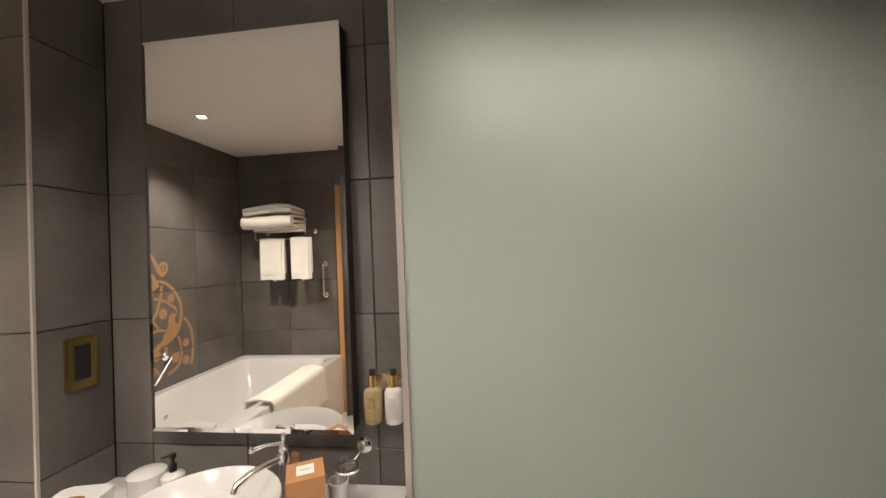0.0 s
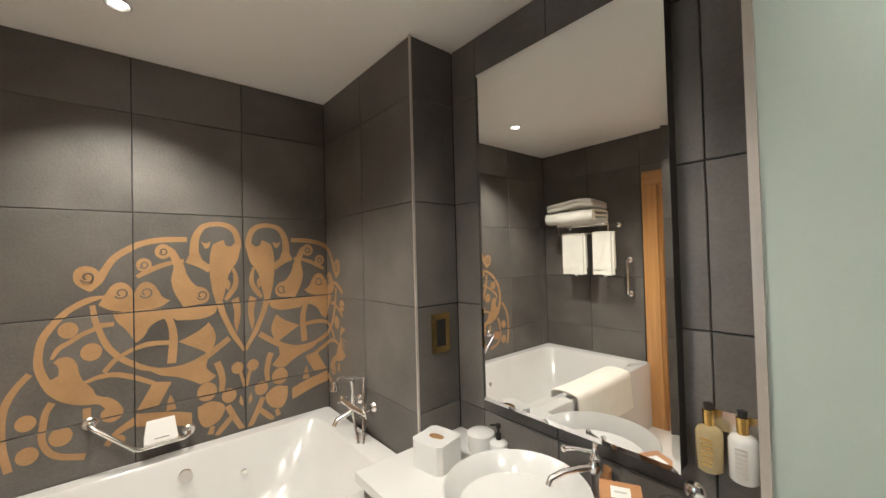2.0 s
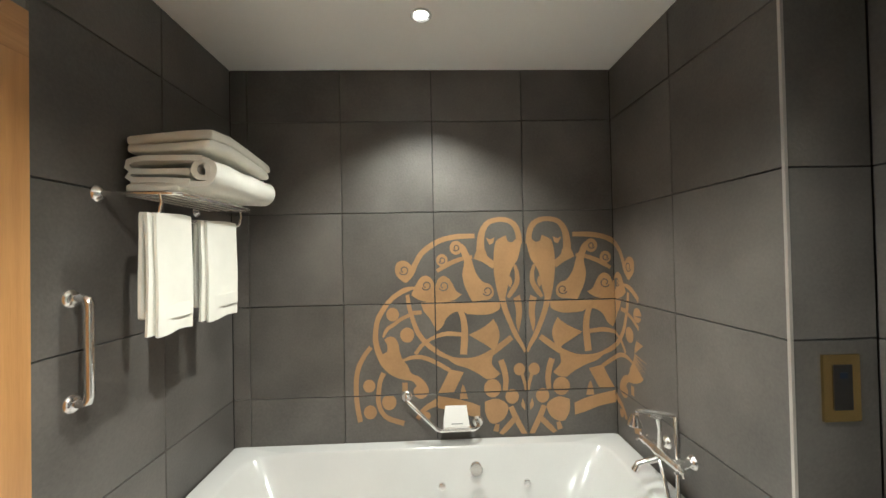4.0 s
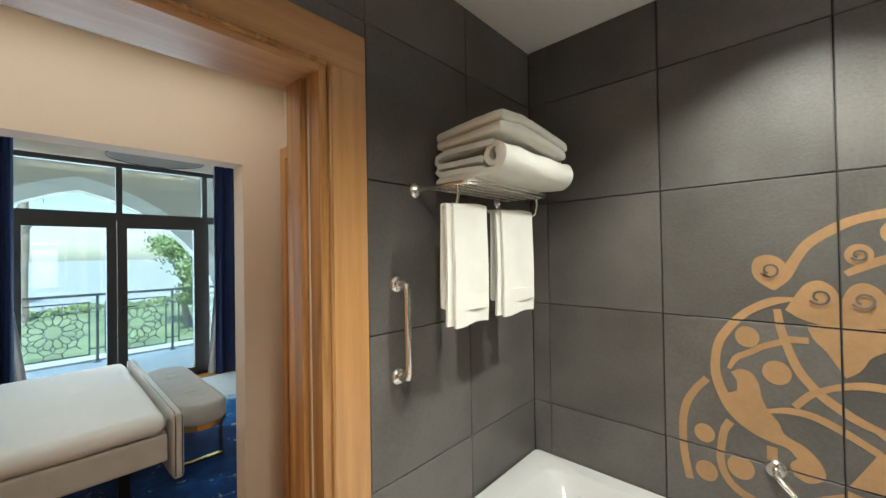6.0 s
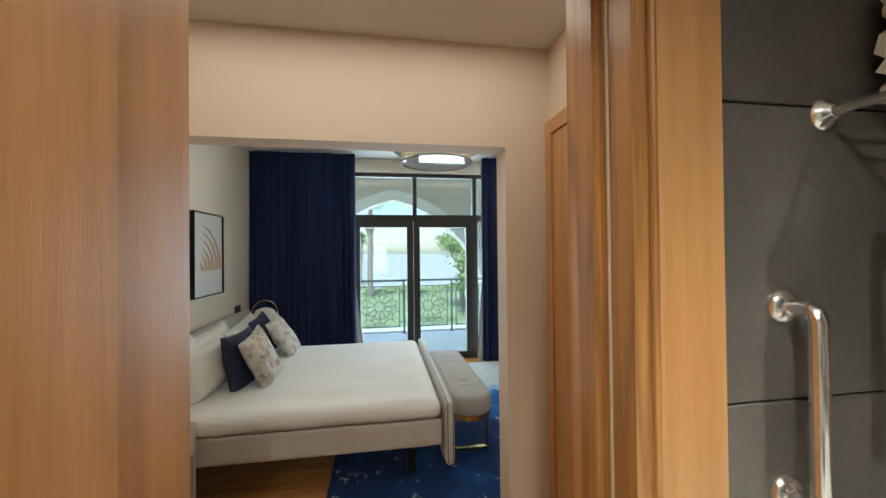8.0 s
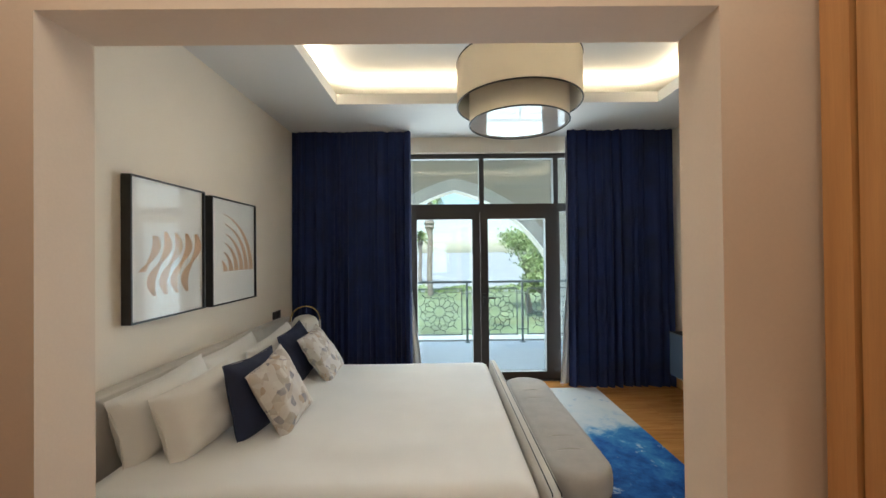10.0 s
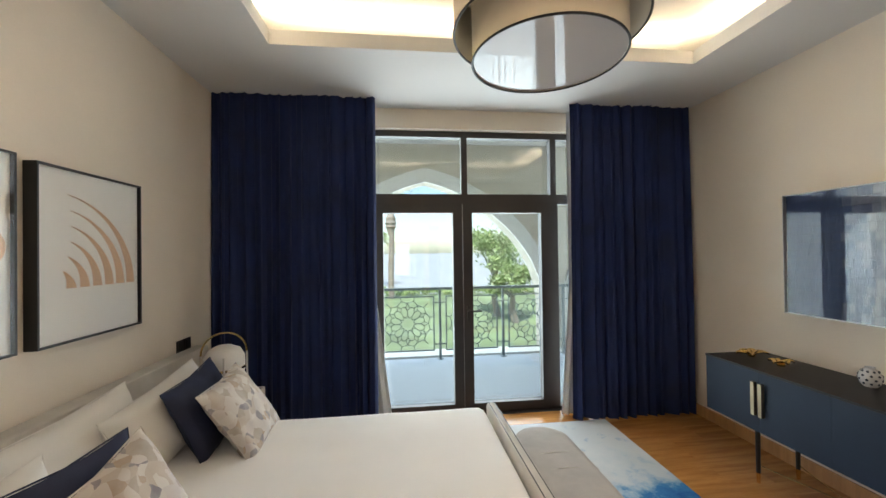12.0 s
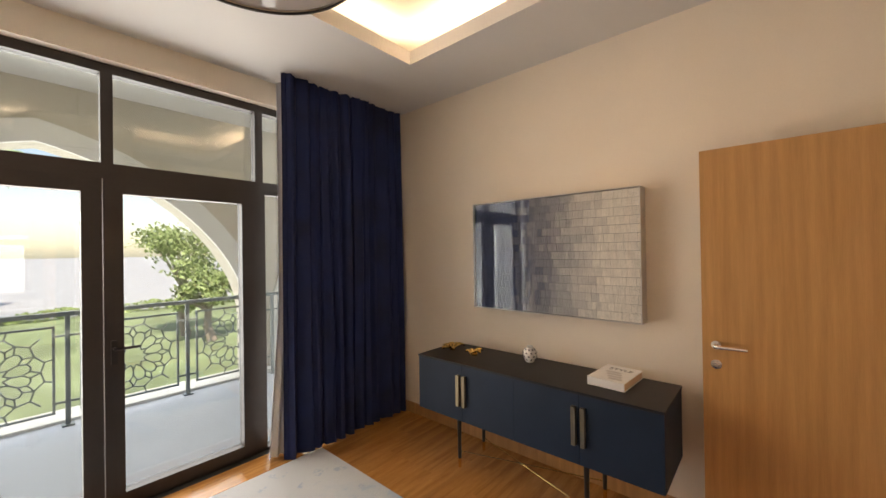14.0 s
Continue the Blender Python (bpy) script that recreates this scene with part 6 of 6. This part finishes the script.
def ornament():
    """The ochre ornament let into the tiles: mirrored about the joint at 0.606, running round the corner onto the pillar."""
    t = thing("tile_ornament", (BX0, 0.606, 1.2), "ochre stylised foliage and birds ornament let into dark tiles", "tile ornament", kind=S)
    count = [0]

    def smooth(P, closed, steps=6):
        """Points along a smooth curve through P; a point given twice is a sharp corner."""
        P = [Vector(p) for p in P]
        n, dense = len(P), []
        for i in range(n if closed else n - 1):
            a, b, c, d = [P[(i + k) % n] if closed else P[min(max(i + k, 0), n - 1)] for k in (-1, 0, 1, 2)]
            if (b - c).length < 1e-6:
                continue
            if (a - b).length < 1e-6:
                a = b * 2 - c
            if (c - d).length < 1e-6:
                d = c * 2 - b
            dense += [0.5 * (2 * b + (c - a) * u + (2 * a - 5 * b + 4 * c - d) * u * u + (3 * b - a - 3 * c + d) * u ** 3) for u in [k / steps for k in range(steps)]]
        return dense if closed else dense + [P[-1]]

    def lay(polygons, name="ochre_shape", material=M_MURAL, lift=0.0):
        """Lays polygons of (along the wall, height) on the tiles, and their mirror image; joints stay free."""
        for mirror in (False, True):
            count[0] += 1
            bm = bmesh.new()
            made = {}
            for k, poly in enumerate(polygons):
                vs = []
                for u, z in poly:
                    key = (round(u, 5), round(z, 5))
                    if key not in made:
                        made[key] = bm.verts.new((1.212 - u if mirror else u, z, lift + 0.0006 + 0.00002 * count[0]))
                    if made[key] not in vs:
                        vs.append(made[key])
                if len(vs) > 2:
                    bm.faces.new(vs)
            bmesh.ops.triangulate(bm, faces=bm.faces)
            for axis, cuts in ((0, (-0.44, 0.083, 0.606, BY1)), (1, (0.84, 1.358, 1.882))):
                for c in cuts:
                    w = 0.0035 if c != BY1 else 0.0005
                    for s in (-1, 1):
                        co, no = [0, 0, 0], [0, 0, 0]
                        co[axis], no[axis] = c + s * w, s
                        bmesh.ops.bisect_plane(bm, geom=bm.verts[:] + bm.edges[:] + bm.faces[:], plane_co=co, plane_no=no)
                    bmesh.ops.delete(bm, geom=[f for f in bm.faces if abs(f.calc_center_median()[axis] - c) < w], context="FACES")
            bmesh.ops.delete(bm, geom=[f for f in bm.faces if f.calc_center_median().y < 0.595 or f.calc_center_median().x > BY1 + 0.25], context="FACES")
            for v in bm.verts:
                u, z, l = v.co
                v.co = (BX0 + l, u, z) if u <= BY1 + 0.0005 else (BX0 + (u - BY1), BY1 - l, z)
            if bm.faces:
                part(name, bm, material, t)
            else:
                bm.free()

    def ribbon(dense):
        sides = []
        for i, p in enumerate(dense):
            q = dense[min(i + 1, len(dense) - 1)] - dense[max(i - 1, 0)]
            n = Vector((-q.y, q.x)).normalized() * max(0.003, p.z) / 2
            sides.append(((p.x + n.x, p.y + n.y), (p.x - n.x, p.y - n.y)))
        return [(a[0], a[1], b[1], b[0]) for a, b in zip(sides, sides[1:])]

    def band(*pts):
        lay(ribbon(smooth(pts, False)))

    def leaf(*pts):
        lay([[(p.x, p.y) for p in smooth(pts, True, 5)]])

    def ball(c):
        lay([[(c[0] + c[2] * math.cos(a), c[1] + 1.08 * c[2] * math.sin(a)) for a in [2 * math.pi * k / 24 for k in range(24)]]])

    def curl(c):
        # the dark line that winds inside a scroll
        pts = [Vector((c[0] + c[2] * (1 - 0.022 * k) * math.cos(3.6 + 0.28 * k), c[1] + c[2] * (1 - 0.022 * k) * math.sin(3.6 + 0.28 * k), 0.0065)) for k in range(26)]
        lay(ribbon(pts), "scroll_line", M_TILE, 0.0032)

    band((-0.083, 1.492, 0.025), (-0.052, 1.53, 0.034), (-0.023, 1.591, 0.031), (0.009, 1.643, 0.031), (0.066, 1.689, 0.032), (0.131, 1.722, 0.029), (0.214, 1.738, 0.03), (0.319, 1.741, 0.027))
    leaf((-0.143, 1.556), (-0.131, 1.594), (-0.094, 1.606), (-0.06, 1.589), (-0.042, 1.552), (-0.055, 1.507), (-0.08, 1.479), (-0.107, 1.493), (-0.134, 1.52))
    band((0.358, 1.602, 0.055), (0.352, 1.678, 0.045), (0.361, 1.755, 0.038), (0.393, 1.811, 0.031), (0.446, 1.832, 0.028), (0.507, 1.829, 0.029), (0.553, 1.8, 0.033), (0.574, 1.747, 0.033), (0.577, 1.69, 0.037))
    leaf((0.31, 1.61), (0.31, 1.61), (0.335, 1.661), (0.376, 1.661), (0.393, 1.622), (0.438, 1.586), (0.438, 1.586), (0.42, 1.548), (0.42, 1.548), (0.368, 1.584))
    leaf((0.384, 1.73), (0.384, 1.73), (0.409, 1.72), (0.434, 1.73), (0.434, 1.73), (0.426, 1.698), (0.405, 1.688), (0.405, 1.688))
    leaf((0.436, 1.684), (0.447, 1.712), (0.476, 1.73), (0.501, 1.74), (0.501, 1.74), (0.512, 1.708), (0.537, 1.701), (0.559, 1.718), (0.559, 1.718), (0.588, 1.704), (0.583, 1.657), (0.568, 1.604), (0.542, 1.562), (0.523, 1.524), (0.511, 1.464), (0.495, 1.395), (0.487, 1.363), (0.487, 1.363), (0.456, 1.369), (0.456, 1.369), (0.439, 1.443), (0.427, 1.537), (0.428, 1.632))
    band((0.473, 1.371, 0.036), (0.49, 1.307, 0.032), (0.517, 1.235, 0.029), (0.548, 1.163, 0.029), (0.58, 1.107, 0.022), (0.601, 1.063, 0.015))
    band((0.549, 1.569, 0.015), (0.562, 1.515, 0.025), (0.558, 1.462, 0.029), (0.528, 1.411, 0.029), (0.506, 1.38, 0.018))
    leaf((0.507, 1.464), (0.519, 1.503), (0.533, 1.474), (0.521, 1.439))
    leaf((0.538, 1.375), (0.538, 1.375), (0.575, 1.394), (0.575, 1.394), (0.585, 1.337), (0.583, 1.262), (0.563, 1.176), (0.563, 1.176), (0.55, 1.233), (0.551, 1.303))
    band((0.097, 1.541, 0.019), (0.139, 1.567, 0.026), (0.189, 1.592, 0.026), (0.246, 1.611, 0.023), (0.303, 1.62, 0.02))
    ball((0.127, 1.604, 0.033))
    ball((0.21, 1.674, 0.037))
    leaf((0.217, 1.704), (0.257, 1.687), (0.28, 1.645), (0.303, 1.593), (0.322, 1.53), (0.359, 1.477), (0.397, 1.462), (0.421, 1.433), (0.421, 1.395), (0.396, 1.372), (0.354, 1.367), (0.299, 1.36), (0.299, 1.36), (0.276, 1.405), (0.254, 1.458), (0.244, 1.519), (0.255, 1.587), (0.243, 1.635))
    leaf((-0.053, 1.409), (-0.053, 1.409), (-0.028, 1.46), (0.001, 1.505), (0.036, 1.517), (0.067, 1.496), (0.086, 1.455), (0.086, 1.455), (0.103, 1.494), (0.132, 1.513), (0.164, 1.499), (0.187, 1.464), (0.206, 1.426), (0.239, 1.404), (0.239, 1.404), (0.199, 1.376), (0.143, 1.365), (0.085, 1.359), (0.025, 1.369), (-0.019, 1.384))
    leaf((-0.001, 1.363), (-0.001, 1.363), (0.018, 1.313), (0.046, 1.278), (0.071, 1.234), (0.092, 1.196), (0.092, 1.196), (0.125, 1.226), (0.148, 1.271), (0.185, 1.299), (0.225, 1.31), (0.225, 1.31), (0.219, 1.361), (0.219, 1.361), (0.111, 1.37))
    band((-0.054, 1.305, 0.025), (0.005, 1.307, 0.022))
    band((-0.075, 1.41, 0.021), (-0.066, 1.341, 0.025), (-0.048, 1.272, 0.025), (-0.021, 1.198, 0.028), (0.022, 1.136, 0.028), (0.072, 1.092, 0.029), (0.129, 1.056, 0.026), (0.204, 1.032, 0.02), (0.304, 1.029, 0.027), (0.391, 1.058, 0.035), (0.461, 1.104, 0.035), (0.523, 1.151, 0.032))
    leaf((0.123, 1.06), (0.123, 1.06), (0.198, 1.033), (0.271, 1.026), (0.349, 1.031), (0.411, 1.053), (0.411, 1.053), (0.404, 1.002), (0.424, 0.972), (0.452, 0.942), (0.452, 0.942), (0.416, 0.918), (0.371, 0.913), (0.371, 0.913), (0.32, 0.949), (0.26, 0.98), (0.187, 1.007))
    band((0.209, 1.355, 0.03), (0.238, 1.285, 0.033), (0.25, 1.22, 0.037), (0.249, 1.153, 0.04), (0.241, 1.059, 0.04))
    band((-0.035, 1.069, 0.022), (0.003, 1.118, 0.022), (0.044, 1.147, 0.019), (0.092, 1.169, 0.022), (0.15, 1.181, 0.026), (0.236, 1.174, 0.023))
    leaf((0.273, 1.171), (0.273, 1.171), (0.348, 1.206), (0.394, 1.237), (0.418, 1.26), (0.418, 1.26), (0.442, 1.216), (0.452, 1.17), (0.444, 1.126), (0.419, 1.073), (0.419, 1.073), (0.381, 1.104), (0.323, 1.14))
    leaf((0.209, 1.355), (0.209, 1.355), (0.293, 1.357), (0.375, 1.359), (0.459, 1.358), (0.459, 1.358), (0.455, 1.316), (0.412, 1.291), (0.36, 1.284), (0.268, 1.29), (0.268, 1.29), (0.231, 1.32))
    band((-0.031, 1.45, 0.012), (-0.087, 1.437, 0.028), (-0.145, 1.404, 0.027), (-0.184, 1.368, 0.027), (-0.22, 1.319, 0.029), (-0.247, 1.267, 0.029), (-0.259, 1.205, 0.029), (-0.259, 1.142, 0.032), (-0.242, 1.077, 0.035), (-0.216, 1.024, 0.041))
    leaf((-0.212, 1.156), (-0.212, 1.156), (-0.185, 1.173), (-0.153, 1.167), (-0.132, 1.133), (-0.123, 1.081), (-0.106, 1.038), (-0.079, 1.003), (-0.061, 0.962), (-0.012, 0.937), (0.022, 0.901), (0.038, 0.86), (0.028, 0.832), (-0.007, 0.813), (-0.041, 0.828), (-0.041, 0.828), (-0.05, 0.864), (-0.031, 0.888), (-0.031, 0.888), (-0.058, 0.917), (-0.104, 0.925), (-0.158, 0.945), (-0.205, 0.979), (-0.242, 1.03), (-0.257, 1.085), (-0.257, 1.085), (-0.225, 1.075), (-0.195, 1.088), (-0.195, 1.088), (-0.195, 1.126))
    ball((-0.08, 1.18, 0.04))
    ball((-0.161, 1.299, 0.036))
    band((-0.218, 1.17, 0.012), (-0.194, 1.215, 0.021), (-0.155, 1.241, 0.021), (-0.11, 1.273, 0.021), (-0.045, 1.301, 0.022))
    band((-0.106, 1.035, 0.015), (-0.051, 1.051, 0.022), (0.011, 1.048, 0.025), (0.081, 1.018, 0.025), (0.161, 0.97, 0.023))
    band((-0.288, 1.116, 0.026), (-0.326, 1.067, 0.026), (-0.357, 1.008, 0.028), (-0.372, 0.942, 0.028), (-0.375, 0.866, 0.028), (-0.37, 0.788, 0.028), (-0.354, 0.694, 0.028))
    band((-0.217, 0.967, 0.029), (-0.237, 0.926, 0.026), (-0.247, 0.864, 0.026), (-0.25, 0.802, 0.026), (-0.23, 0.743, 0.026), (-0.189, 0.706, 0.029), (-0.106, 0.677, 0.03))
    ball((-0.301, 0.896, 0.034))
    ball((-0.297, 0.747, 0.037))
    ball((-0.189, 0.8, 0.041))
    band((-0.098, 0.909, 0.03), (-0.098, 0.858, 0.03))
    leaf((0.161, 0.977), (0.161, 0.977), (0.24, 0.958), (0.24, 0.958), (0.216, 0.911), (0.182, 0.845), (0.182, 0.845), (0.091, 0.843), (0.091, 0.843), (0.121, 0.899))
    leaf((0.232, 0.889), (0.232, 0.889), (0.245, 0.867), (0.261, 0.805), (0.261, 0.805), (0.214, 0.804), (0.214, 0.804), (0.221, 0.853))
    leaf((0.088, 0.827), (0.088, 0.827), (0.185, 0.808), (0.267, 0.787), (0.331, 0.762), (0.331, 0.762), (0.33, 0.691), (0.33, 0.691), (0.266, 0.71), (0.184, 0.738), (0.087, 0.758), (0.087, 0.758))
    band((-0.03, 0.701, 0.025), (0.011, 0.753, 0.028), (0.087, 0.794, 0.041))
    ball((0.023, 0.715, 0.022))
    band((0.456, 1.021, 0.035), (0.473, 0.971, 0.035), (0.483, 0.907, 0.032), (0.478, 0.845, 0.028))
    ball((0.405, 0.861, 0.049))
    ball((0.517, 0.81, 0.039))
    leaf((0.358, 0.785), (0.358, 0.785), (0.421, 0.801), (0.473, 0.78), (0.494, 0.747), (0.475, 0.694), (0.436, 0.665), (0.391, 0.662), (0.361, 0.717))
    ball((0.563, 0.965, 0.033))
    band((0.577, 0.939, 0.018), (0.594, 0.877, 0.018), (0.6, 0.838, 0.015))
    band((0.508, 0.752, 0.032), (0.543, 0.674, 0.032), (0.588, 0.587, 0.029))
    band((0.539, 0.692, 0.029), (0.481, 0.631, 0.032), (0.445, 0.595, 0.021))
    leaf((0.578, 0.798), (0.578, 0.798), (0.591, 0.762), (0.591, 0.727), (0.591, 0.727), (0.57, 0.757))
    band((0.429, 0.656, 0.024), (0.418, 0.613, 0.031))
    curl((-0.092, 1.551, 0.028))
    curl((0.035, 1.461, 0.028))
    curl((0.135, 1.456, 0.029))
    curl((0.386, 1.421, 0.028))
    curl((0.127, 1.604, 0.02))
    curl((0.21, 1.674, 0.02))


ornament()


part("corner_trim", box(RX - 0.006, RX + 0.004, BY1 - 0.004, BY1 + 0.006, 0, BZ), M_TRIM, kind=S, label="slim satin metal corner trim on the tiled pillar")

# parquet
def plank_floor(x0, x1, y0, y1):
    parent = new("floor_parquet", bpy.data.meshes.new("floor_parquet"))
    bm = box(x0, x1, y0, y1, -0.004, -0.003)
    bm.to_mesh(parent.data)
    bm.free()
    parent.data.materials.append(M_GROUT)
    tagged(parent, "warm oak strip parquet floor", kind=S)
    w, rnd, meshes = 0.12, random.Random(4), {}
    y = y0
    while y < y1 - 0.01:
        x = x0 - rnd.choice((0, 0.3, 0.6))
        while x < x1:
            a, b = max(x, x0), min(x + 1.2, x1)
            hgt = min(w, y1 - y)
            if b - a > 0.02:
                key = (round(b - a, 2), round(hgt, 3))
                if key not in meshes:
                    m = bpy.data.meshes.new("plank")
                    q = box(0, key[0] - 0.0012, 0, key[1] - 0.0012, 0, 0.003)
                    q.to_mesh(m)
                    q.free()
                    m.materials.append(M_FLOOR)
                    meshes[key] = m
                ob = new("plank", meshes[key])
                ob.location, ob.parent = (a, y, -0.003), parent
            x += 1.2
        y += w


plank_floor(-4.3, EX, SY, BY0 - 0.19)
